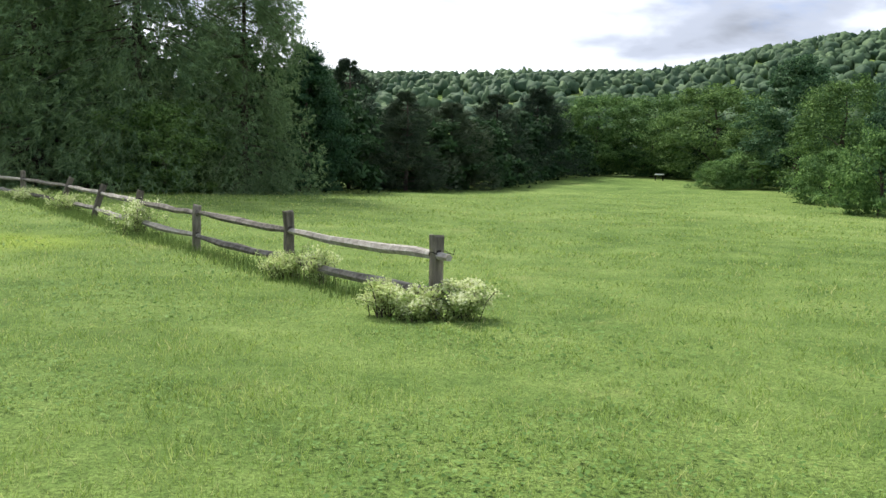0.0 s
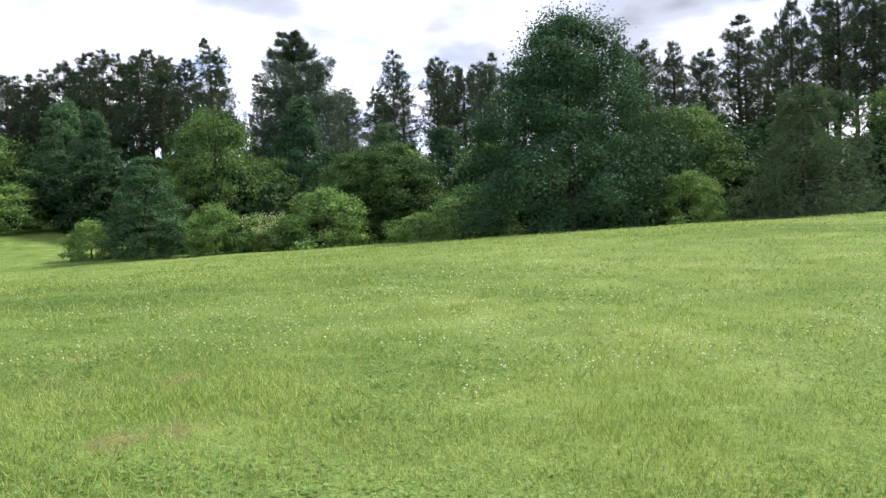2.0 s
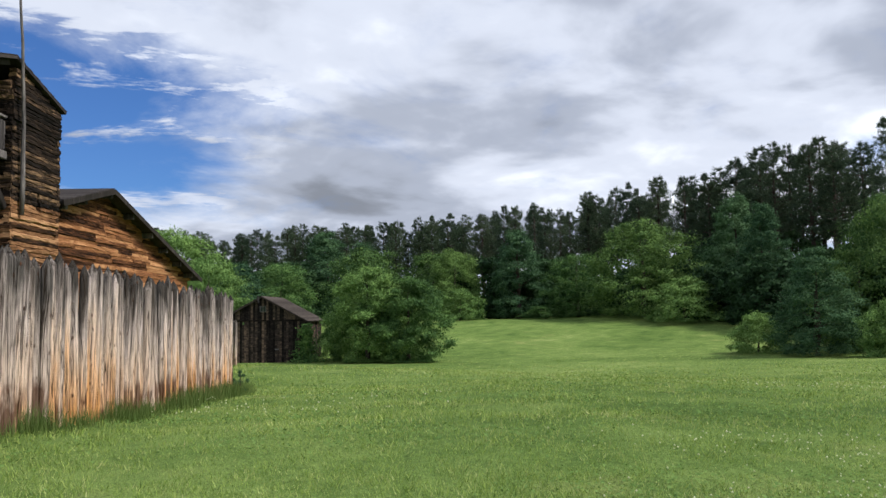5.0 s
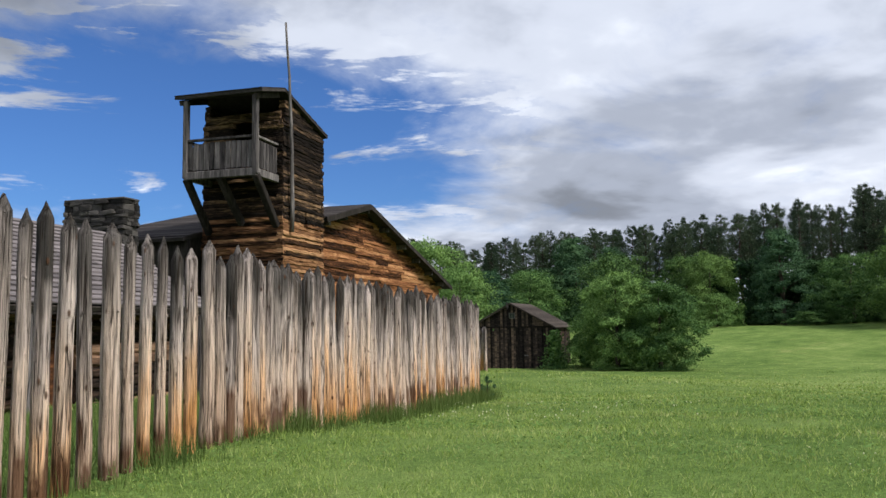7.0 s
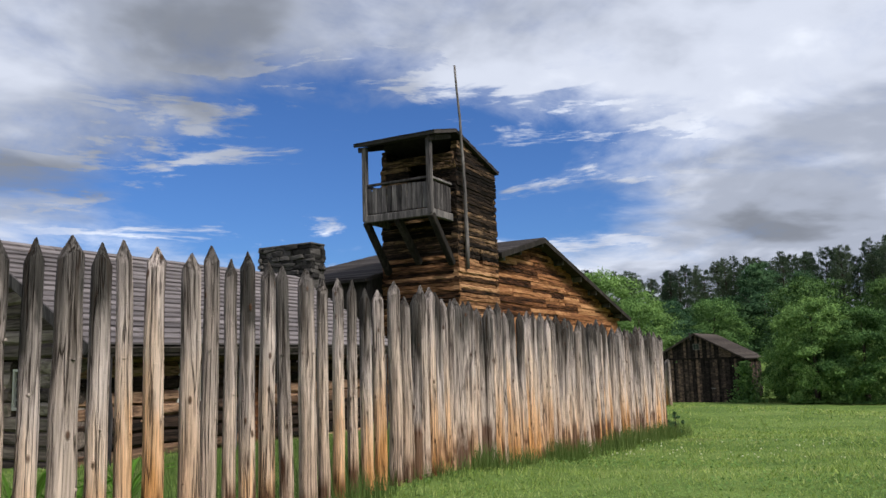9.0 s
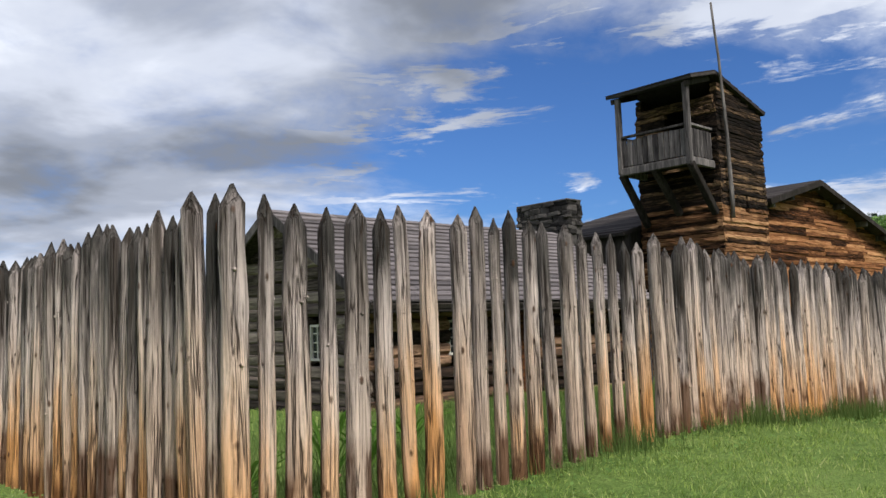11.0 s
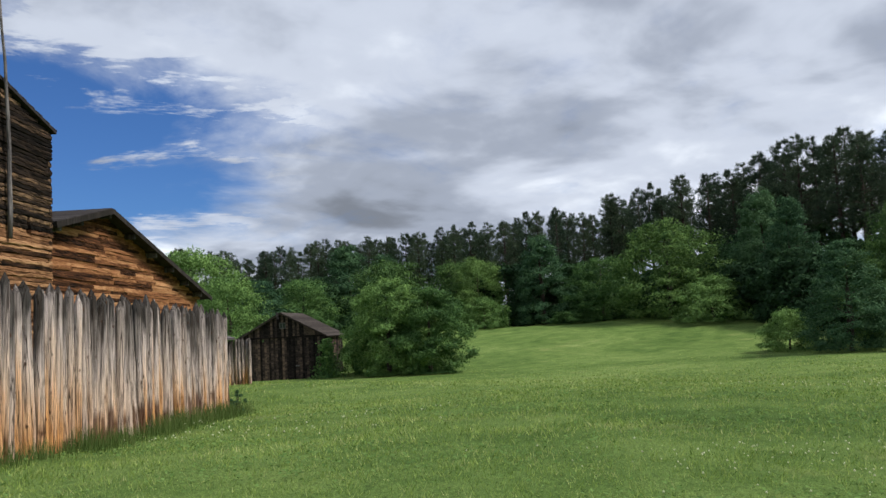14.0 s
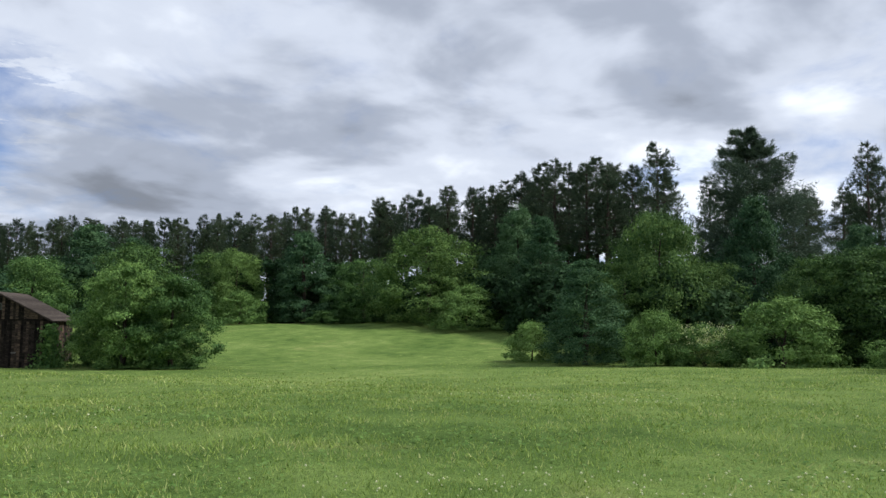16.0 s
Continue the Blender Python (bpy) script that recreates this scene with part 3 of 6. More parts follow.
# ---- watchtower ----
def build_tower():
    base = fort_at(21.73, 8.8)
    g = fort_z(21.73, 8.8)
    owner = empty("watchtower", base, "square log watchtower, blackened above and orange below, with a roofed balcony", "watchtower")
    dx, dy = 2.38, 2.25                       # along the palisade, into the fort
    H = 7.05 - g

    def Z(z):
        return z - g

    dark, warm = timber_set(2.4, 0.17, 0.112, M_LOG_DARK, 9, 1, rough=0.016, bevel=0.022, cuts=11), timber_set(2.4, 0.17, 0.112, M_LOG_TOWER, 9, 2, rough=0.014, bevel=0.02, cuts=11)
    step = 0.108
    lo, mid, hi = Z(0.2), Z(4.65), Z(7.3)
    for fixed, along, end, gaps in ((0.0, "x", dx, ((1.22, 1.34, Z(4.55), Z(4.95)),)), (dy, "x", dx, ()), (0.0, "y", dy, ((0.62, 1.42, Z(5.78), Z(7.2)),)), (dx, "y", dy, ())):
        j = 0.0 if along == "x" else step / 2
        log_wall(owner, warm, 2.4, 0.0, end, lo + j, mid, step, 11 + end, gaps, along, fixed, 0.10)
        n_mid = lo + j + step * math.ceil((mid - lo - j) / step - 0.3)
        # blackened logs; on the front their dark also paints in the balcony roof's shade
        log_wall(owner, dark, 2.4, 0.0, end, n_mid, hi, step, 17 + end, gaps, along, fixed, 0.10)
    # side gables under the roof
    for fixed in (0.0, dy):
        for i, (s, e) in enumerate(((0.0, 2.2), (0.0, 1.75), (0.0, 1.35), (0.0, 0.95), (0.02, 0.55))):
            piece("log", dark[i], owner, pose((s + e) / 2, fixed, hi + step * (i + 0.5)) @ Matrix.Diagonal(((e - s) / 2.4, 1, 1, 1)))
    piece("log", dark[0], owner, pose(0.0, dy / 2, hi + step * 0.5, 0, 0, 90) @ Matrix.Diagonal((dy / 2.4, 1, 1, 1)))
    piece("log", dark[2], owner, pose(0.0, dy / 2, hi + step * 1.5, 0, 0, 90) @ Matrix.Diagonal((dy / 2.4, 1, 1, 1)))
    # roof: a short front pitch over the balcony, a steeper one behind
    y0, y1 = -0.18, dy + 0.10
    front, ridge, back = (-1.40, Z(7.75)), (-0.14, Z(8.08)), (2.56, Z(7.38))
    for (xa, za), (xb, zb) in ((front, ridge), (ridge, back)):
        bm = bmesh.new()
        quad_slab(bm, (xa, y0, za), (xb, y0, zb), (xb, y1, zb), (xa, y1, za), 0.07)
        bmesh.ops.recalc_face_normals(bm, faces=bm.faces)
        roof = part("roof", bm, M_ROOF, owner, "dark weathered board roof")
        rows = 7
        run = timber_set(2.7, 0.28, 0.025, M_ROOF, 3, 4, rough=0.004, bevel=0.004)
        tilt = math.degrees(math.atan2(zb - za, xb - xa))
        for i in range(rows):
            f = (i + 0.5) / rows
            piece("roof_board", run[i % 3], roof, pose(xa + (xb - xa) * f, (y0 + y1) / 2, za + (zb - za) * f + 0.018, 0, -tilt + (3 if zb > za else -3), 0) @ pose(0, 0, 0, 0, 0, 90) @ Matrix.Diagonal(((y1 - y0) / 2.7, abs(xb - xa) / rows / 0.24, 1, 1)))
    for y in (0.04, dy - 0.04):
        bm = bmesh.new()
        beam(bm, (front[0] + 0.08, y, front[1] - 0.15), (ridge[0], y, ridge[1] - 0.15), 0.10, 0.14)
        part("rafter", bm, M_BEAM, owner)
    # balcony
    bx0, by0, by1, fz, rz = -1.22, 0.10, 2.10, Z(5.74), Z(6.60)
    bm = bmesh.new()
    box(bm, bx0, -0.10, by0, by1, fz, fz + 0.05)
    floor = part("balcony_floor", bm, M_BEAM, owner)
    for name, a, b in (("rim_beam", (bx0, by0 - 0.04, fz - 0.06), (bx0, by1 + 0.04, fz - 0.06)), ("rim_beam", (bx0, by0, fz - 0.06), (-0.05, by0, fz - 0.06)), ("rim_beam", (bx0, by1, fz - 0.06), (-0.05, by1, fz - 0.06)),
                       ("top_rail", (bx0, by0, rz), (bx0, by1, rz)), ("top_rail", (bx0, by0, rz), (-0.05, by0, rz)), ("top_rail", (bx0, by1, rz), (-0.05, by1, rz))):
        bm = bmesh.new()
        beam(bm, a, b, 0.12 if name == "rim_beam" else 0.10, 0.20 if name == "rim_beam" else 0.06)
        part(name, bm, M_BOARD, owner)
    for y in (by0, by1):
        bm = bmesh.new()
        beam(bm, (bx0, y, fz - 0.12), (bx0, y, Z(7.66)), 0.14, 0.14)
        part("balcony_post", bm, M_BOARD, owner)
    boards = []
    for i in range(4):
        bm = bmesh.new()
        box(bm, -0.070, 0.070, -0.012, 0.012, -0.02, 0.66, 0.006)
        rnd = random.Random(i)
        for v in bm.verts:
            v.co.x += rnd.uniform(-0.006, 0.006)
            v.co.z += rnd.uniform(-0.02, 0.02)
        me = bpy.data.meshes.new("board")
        bm.to_mesh(me)
        bm.free()
        me.materials.append(M_BOARD)
        boards.append(me)
    rnd = random.Random(3)
    y = by0 + 0.14
    while y < by1 - 0.06:
        piece("board", rnd.choice(boards), owner, pose(bx0 - 0.015, y, fz + 0.10, rnd.uniform(-1, 1), 0, 90))
        y += 0.156
    for yy in (by0, by1):
        x = bx0 + 0.16
        while x < -0.12:
            piece("board", rnd.choice(boards), owner, pose(x, yy, fz + 0.10, 0, rnd.uniform(-1, 1), 0))
            x += 0.156
    for y, z in ((by0, 4.42), (1.12, 4.52), (by1, 4.30)):
        bm = bmesh.new()
        beam(bm, (bx0 + 0.02, y, fz - 0.12), (-0.08, y, Z(z)), 0.17, 0.18)
        part("brace", bm, M_BEAM, owner)
    # inside floor closes the view through the door
    bm = bmesh.new()
    box(bm, 0.1, dx - 0.1, 0.1, dy - 0.1, Z(5.5), Z(5.6))
    part("floor", bm, M_BEAM, owner)
    # the rough pole fixed to the wall
    bm = bmesh.new()
    pts, rad = [], []
    rnd = random.Random(8)
    for i in range(9):
        f = i / 8
        pts.append((0.29 - 0.66 * f + 0.13 * math.sin(math.pi * f) + 0.02 * math.sin(f * 19), -0.165 - 0.14 * f, 5.50 * f))
        rad.append(0.058 - 0.028 * f)
    tube(bm, pts, rad, 8, True, 0.1, 4)
    bmesh.ops.recalc_face_normals(bm, faces=bm.faces)
    pole = part("wooden_pole", bm, M_BOARD, None, "", True)
    pole.matrix_world = base @ pose(0, 0, Z(4.30))
    tagged(pole, "long crooked bare wooden pole fixed upright to the log tower", "pole")


build_tower()


# ---- the hall behind the tower ----
def build_hall():
    v0 = 9.1
    base = fort_at(27.85, v0)
    g = fort_z(27.85, v0)
    owner = empty("hall", base, "long hall with rough orange slab walls and dark gabled roof", "building")
    half, eave, peak = 9.7, 3.47 - g, 5.78 - g
    left = 3.6
    rnd = random.Random(12)

    def roof_at(x):
        return peak - (peak - eave) * abs(x) / half

    # backing wall, then the slabs nailed on it
    bm = bmesh.new()
    a = [bm.verts.new(p) for p in ((-left, 0, -0.6), (half - 0.35, 0, -0.6), (half - 0.35, 0, roof_at(half) - 0.02), (0, 0, peak - 0.12), (-left, 0, roof_at(left) - 0.12))]
    b = [bm.verts.new(v.co + Vector((0, 0.16, 0))) for v in a]
    bm.faces.new(a)
    bm.faces.new(list(reversed(b)))
    for i in range(5):
        j = (i + 1) % 5
        bm.faces.new((a[j], a[i], b[i], b[j]))
    bmesh.ops.recalc_face_normals(bm, faces=bm.faces)
    part("wall", bm, M_BEAM, owner)
    slabs = timber_set(1.8, 0.055, 0.118, M_LOG_WARM, 9, 21, rough=0.014, bevel=0.014, cuts=9)
    z, step = 2.0, 0.112
    while z < peak - 0.25:
        x0 = -left
        x1 = half - 0.4 if z + step < roof_at(half) else half * (peak - z - step) / (peak - eave)
        xs = max(-left, -half * (peak - z - step) / (peak - eave)) if z + step > roof_at(left) else -left
        x = xs
        while x < x1 - 0.1:
            e = min(x + rnd.choice((0.8, 1.5, 2.2, 3.6)) * rnd.uniform(0.8, 1.2), x1)
            if x1 - e < 0.5:
                e = x1
            piece("slab", rnd.choice(slabs), owner, pose((x + e) / 2, -0.014 + rnd.uniform(-0.026, 0.014), z + step / 2, rnd.uniform(-9, 9), rnd.uniform(-0.7, 0.7), rnd.choice((0, 180))) @ Matrix.Diagonal(((e - x) / 1.8, 1, rnd.uniform(0.95, 1.06), 1)))
            x = e + 0.004
        z += step
    # roof: both pitches, over the wall by 0.45 m
    over = -0.45
    bm = bmesh.new()
    quad_slab(bm, (0, over, peak + 0.04), (half + 0.25, over, roof_at(half + 0.25) + 0.04), (half + 0.25, 6.4, roof_at(half + 0.25) + 0.04), (0, 6.4, peak + 0.04), 0.09)
    bmesh.ops.recalc_face_normals(bm, faces=bm.faces)
    part("roof", bm, M_ROOF, owner, "dark shingled roof pitch")
    bm = bmesh.new()
    quad_slab(bm, (-left, over, roof_at(left) + 0.04), (0, over, peak + 0.04), (0, 6.4, peak + 0.04), (-left, 6.4, roof_at(left) + 0.04), 0.09)
    quad_slab(bm, (-7.05, 2.06, roof_at(7.05) + 0.04), (-left, 2.06, roof_at(left) + 0.04), (-left, 6.4, roof_at(left) + 0.04), (-7.05, 6.4, roof_at(7.05) + 0.04), 0.09)
    bmesh.ops.recalc_face_normals(bm, faces=bm.faces)
    part("roof", bm, M_ROOF, owner, "dark shingled roof pitch")
    # roof courses on the pitch that faces the field path
    lap = timber_set(2.0, 0.30, 0.02, M_ROOF, 3, 9, rough=0.004, bevel=0.004)
    slope = math.degrees(math.atan2(peak - eave, half))
    for i in range(25):
        x = -0.14 - i * 0.27
        y0 = over if x > -left else 2.06
        piece("roof_board", lap[i % 3], owner, pose(x, (y0 + 6.4) / 2, roof_at(x) + 0.06, 0, -slope - 2, 0) @ pose(0, 0, 0, 0, 0, 90) @ Matrix.Diagonal(((6.4 - y0) / 2.0, 1, 1, 1)))
    # purlin ends and fascia boards
    for x in (0.0, 1.9, 3.8, 5.5, 7.2, 8.8, -1.9, -3.2):
        bm = bmesh.new()
        box(bm, x - 0.07, x + 0.07, over + 0.06, 0.05, roof_at(x) - 0.24, roof_at(x) - 0.06, 0.015)
        part("purlin", bm, M_BOARD, owner)
    for sx in ((0, half + 0.25), (0, -left)):
        bm = bmesh.new()
        beam(bm, (0, over - 0.02, peak - 0.03), (sx[1], over - 0.02, roof_at(sx[1]) - 0.03), 0.04, 0.17)
        part("fascia_board", bm, M_BEAM, owner)
    # plain side walls close it
    bm = bmesh.new()
    box(bm, half - 0.5, half - 0.35, 0.16, 6.0, -0.6, eave)
    part("wall", bm, M_BEAM, owner)
    bm = bmesh.new()
    a = [bm.verts.new(p) for p in ((-6.7, 5.9, -0.6), (half - 0.5, 5.9, -0.6), (half - 0.5, 5.9, roof_at(half - 0.5) - 0.04), (0, 5.9, peak - 0.04), (-6.7, 5.9, roof_at(6.7) - 0.04))]
    b = [bm.verts.new(v.co + Vector((0, 0.15, 0))) for v in a]
    bm.faces.new(a)
    bm.faces.new(list(reversed(b)))
    for i in range(5):
        j = (i + 1) % 5
        bm.faces.new((a[j], a[i], b[i], b[j]))
    bmesh.ops.recalc_face_normals(bm, faces=bm.faces)
    part("wall", bm, M_BEAM, owner)
    bm = bmesh.new()
    a = [bm.verts.new(p) for p in ((-6.7, 2.12, -0.6), (-left - 0.02, 2.12, -0.6), (-left - 0.02, 2.12, roof_at(left) - 0.04), (-6.7, 2.12, roof_at(6.7) - 0.04))]
    b = [bm.verts.new(v.co + Vector((0, 0.14, 0))) for v in a]
    bm.faces.new(a)
    bm.faces.new(list(reversed(b)))
    for i in range(4):
        j = (i + 1) % 4
        bm.faces.new((a[j], a[i], b[i], b[j]))
    bmesh.ops.recalc_face_normals(bm, faces=bm.faces)
    part("wall", bm, M_BEAM, owner)
    bm = bmesh.new()
    box(bm, -left, -left + 0.14, 0.17, 2.26, -0.6, roof_at(left) - 0.06)
    part("wall", bm, M_BEAM, owner)
    bm = bmesh.new()
    box(bm, -6.85, -6.7, 1.98, 6.0, -0.6, roof_at(6.7) - 0.08)
    part("wall", bm, M_BEAM, owner)


build_hall()


# ---- the log cabin inside the palisade, with its porch roof ----
def build_cabin():
    base = fort_at(10.05, 8.35)
    g = fort_z(10.05, 8.35)
    owner = empty("log_cabin", base, "grey log cabin with a long battened board roof", "cabin")
    L, D = 7.3, 5.2
    ridge_y, ridge_z, eave_z = 2.65, 3.90 - g, 2.16 - g
    logs = timber_set(3.0, 0.20, 0.22, M_LOG_GREY, 6, 33, rough=0.022, bevel=0.05)
    warm = timber_set(3.0, 0.20, 0.22, M_LOG_PORCH_SHADE, 4, 35, rough=0.022, bevel=0.05)
    # front wall, set back under the eave; a door and a window open through it
    wy = 0.55
    gaps = ((1.9, 2.5, 0.75, 1.35), (3.3, 4.2, -0.3, 1.62))
    log_wall(owner, warm, 3.0, 0.1, L, -0.25, eave_z + 0.1, 0.205, 41, gaps, "x", wy, 0.12)
    log_wall(owner, logs, 3.0, 0.1, L, -0.25, eave_z + 0.1, 0.205, 42, (), "x", D, 0.12)
    # gable end
    log_wall(owner, logs, 3.0, wy, D, -0.15, eave_z + 0.1, 0.205, 43, ((1.35, 1.95, 0.75, 1.35),), "y", 0.1, 0.14)
    log_wall(owner, logs, 3.0, wy, D, -0.15, eave_z + 0.1, 0.205, 44, (), "y", L - 0.1, 0.14)
    z, k = eave_z + 0.1, 0
    while z < ridge_z - 0.2:
        f = (z + 0.18 - eave_z) / (ridge_z - eave_z)
        y0, y1 = ridge_y * f + 0.06, D + 0.3 - (D + 0.3 - ridge_y) * f
        for x in (0.1, L - 0.1):
            piece("log", logs[k % 6], owner, pose(x, (y0 + y1) / 2, z + 0.1, 0, 0, 90) @ Matrix.Diagonal(((y1 - y0) / 3.0, 1, 1, 1)))
        z += 0.205
        k += 1
    # roof: boards lapped in courses, thick lower edges
    run = timber_set(2.5, 0.20, 0.03, M_SLATE, 6, 51, rough=0.005, bevel=0.005, cuts=4)
    rows = 19
    rnd = random.Random(6)
    for (ya, za), (yb, zb) in (((-0.12, eave_z), (ridge_y, ridge_z)), ((D + 0.35, eave_z + 0.05), (ridge_y, ridge_z))):
        bm = bmesh.new()
        if ya < yb:
            quad_slab(bm, (-0.28, ya, za), (L + 0.25, ya, za), (L + 0.25, yb, zb), (-0.28, yb, zb), 0.08)
        else:
            quad_slab(bm, (-0.28, yb, zb), (L + 0.25, yb, zb), (L + 0.25, ya, za), (-0.28, ya, za), 0.08)
        bmesh.ops.recalc_face_normals(bm, faces=bm.faces)
        roof = part("roof", bm, M_BEAM, owner, "grey lapped-board roof pitch")
        tilt = math.degrees(math.atan2(zb - za, yb - ya)) if ya < yb else -math.degrees(math.atan2(zb - za, ya - yb))
        for i in range(rows):
            f = (i + 0.5) / rows
            cuts = [-0.30] + sorted(rnd.uniform(0.8, L - 0.8) for _ in range(2)) + [L + 0.27]
            for s, e in zip(cuts, cuts[1:]):
                piece("roof_board", rnd.choice(run), roof, pose((s + e) / 2, ya + (yb - ya) * f, za + (zb - za) * f + 0.045, tilt - (10 if ya < yb else -10), 0, 0) @ Matrix.Diagonal(((e - s - 0.006) / 2.5, 0.92, 1, 1)))
    for x in (-0.3,):
        for (ya, za) in ((-0.16, eave_z - 0.03), (D + 0.38, eave_z)):
            bm = bmesh.new()
            beam(bm, (x, ya, za), (x, ridge_y, ridge_z - 0.02), 0.035, 0.16)
            part("barge_board", bm, M_BOARD, owner)
    for x in (0.15, 2.6, 5.0, 7.2):
        bm = bmesh.new()
        tube(bm, [(x, 0.0, -0.3), (x + 0.02, 0.0, 0.7), (x, 0.0, eave_z - 0.12)], [0.085, 0.08, 0.075], 9, True, 0.05, 3)
        part("porch_post", bm, M_BOARD, owner)
    bm = bmesh.new()
    beam(bm, (-0.2, 0.0, eave_z - 0.06), (L + 0.2, 0.0, eave_z - 0.06), 0.12, 0.14)
    part("porch_beam", bm, M_BEAM, owner)
    # windows: sash, panes
    def window(m, w, h):
        bm = bmesh.new()
        for x0, x1, z0, z1 in ((-w / 2, -w / 2 + 0.04, 0, h), (w / 2 - 0.04, w / 2, 0, h), (-w / 2 + 0.04, w / 2 - 0.04, 0, 0.04), (-w / 2 + 0.04, w / 2 - 0.04, h - 0.04, h)):
            box(bm, x0, x1, -0.04, 0.04, z0, z1)
        win = part("window", bm, M_SASH, owner, "small pale multi-pane window")
        win.matrix_local = m
        bm = bmesh.new()
        for i in (1, 2):
            x = -w / 2 + w * i / 3
            box(bm, x - 0.01, x + 0.01, -0.02, 0.02, 0.04, h - 0.04)
        for i in (1, 2, 3):
            z = h * i / 4
            box(bm, -w / 2 + 0.04, w / 2 - 0.04, -0.018, 0.018, z - 0.01, z + 0.01)
        part("muntins", bm, M_SASH, win)
        bm = bmesh.new()
        box(bm, -w / 2 + 0.03, w / 2 - 0.03, 0.0, 0.006, 0.03, h - 0.03)
        part("pane", bm, M_GLASS, win)
    window(pose(2.2, wy, 0.76), 0.56, 0.6)
    window(pose(0.1, 1.65, 0.76, 0, 0, -90), 0.56, 0.6)
    bm = bmesh.new()
    for i in range(5):
        box(bm, 3.32 + i * 0.172, 3.32 + i * 0.172 + 0.168, wy - 0.02, wy + 0.03, -0.25, 1.6, 0.004)
    part("door", bm, M_LOG_WARM, owner, "plank door of reddish-brown boards")


build_cabin()


# ---- stone chimney ----
def build_chimney():
    base = fort_at(18.35, 11.1)
    g = fort_z(18.35, 11.1)
    owner = empty("stone_chimney", base, "thick chimney of stacked flat grey field stones", "chimney")
    W, D, H = 0.5, 1.6, 4.80 - g
    bm = bmesh.new()
    box(bm, 0.06, W - 0.06, 0.06, D - 0.06, -0.4, H - 0.04)
    part("core", bm, M_MORTAR, owner)
    kinds = []
    for s in range(8):
        rnd = random.Random(s + 70)
        bm = bmesh.new()
        bmesh.ops.create_cube(bm, size=1.0)
        bmesh.ops.bevel(bm, geom=list(bm.edges), offset=0.14, segments=1, affect="EDGES")
        for v in bm.verts:
            v.co += Vector((rnd.uniform(-0.06, 0.06), rnd.uniform(-0.06, 0.06), rnd.uniform(-0.09, 0.09)))
        me = bpy.data.meshes.new("stone")
        bm.to_mesh(me)
        bm.free()
        me.materials.append(M_STONE)
        kinds.append(me)
    rnd = random.Random(9)
    z = 2.55
    while z < H:
        h = rnd.uniform(0.07, 0.15)
        for ax, span in (("x", W), ("y", D)):
            for side in (0, 1):
                c = rnd.uniform(-0.06, 0.02)
                while c < span - 0.02:
                    w = min(rnd.uniform(0.16, 0.42), span - c + 0.05)
                    dep = 0.16
                    off = (0.05 if side == 0 else (D if ax == "x" else W) - 0.05) + rnd.uniform(-0.03, 0.03)
                    m = pose(c + w / 2, off, z + h / 2, rnd.uniform(-4, 4), rnd.uniform(-5, 5), 0) if ax == "x" else pose(off, c + w / 2, z + h / 2, rnd.uniform(-4, 4), rnd.uniform(-5, 5), 90)
                    piece("stone", rnd.choice(kinds), owner, m @ Matrix.Diagonal((w * 1.02, dep, h * 1.08, 1)))
                    c += w
        z += h
    bm = bmesh.new()
    box(bm, -0.04, W + 0.04, -0.04, D + 0.04, H, H + 0.05, 0.015)
    part("capstone", bm, M_STONE, owner)


build_chimney()


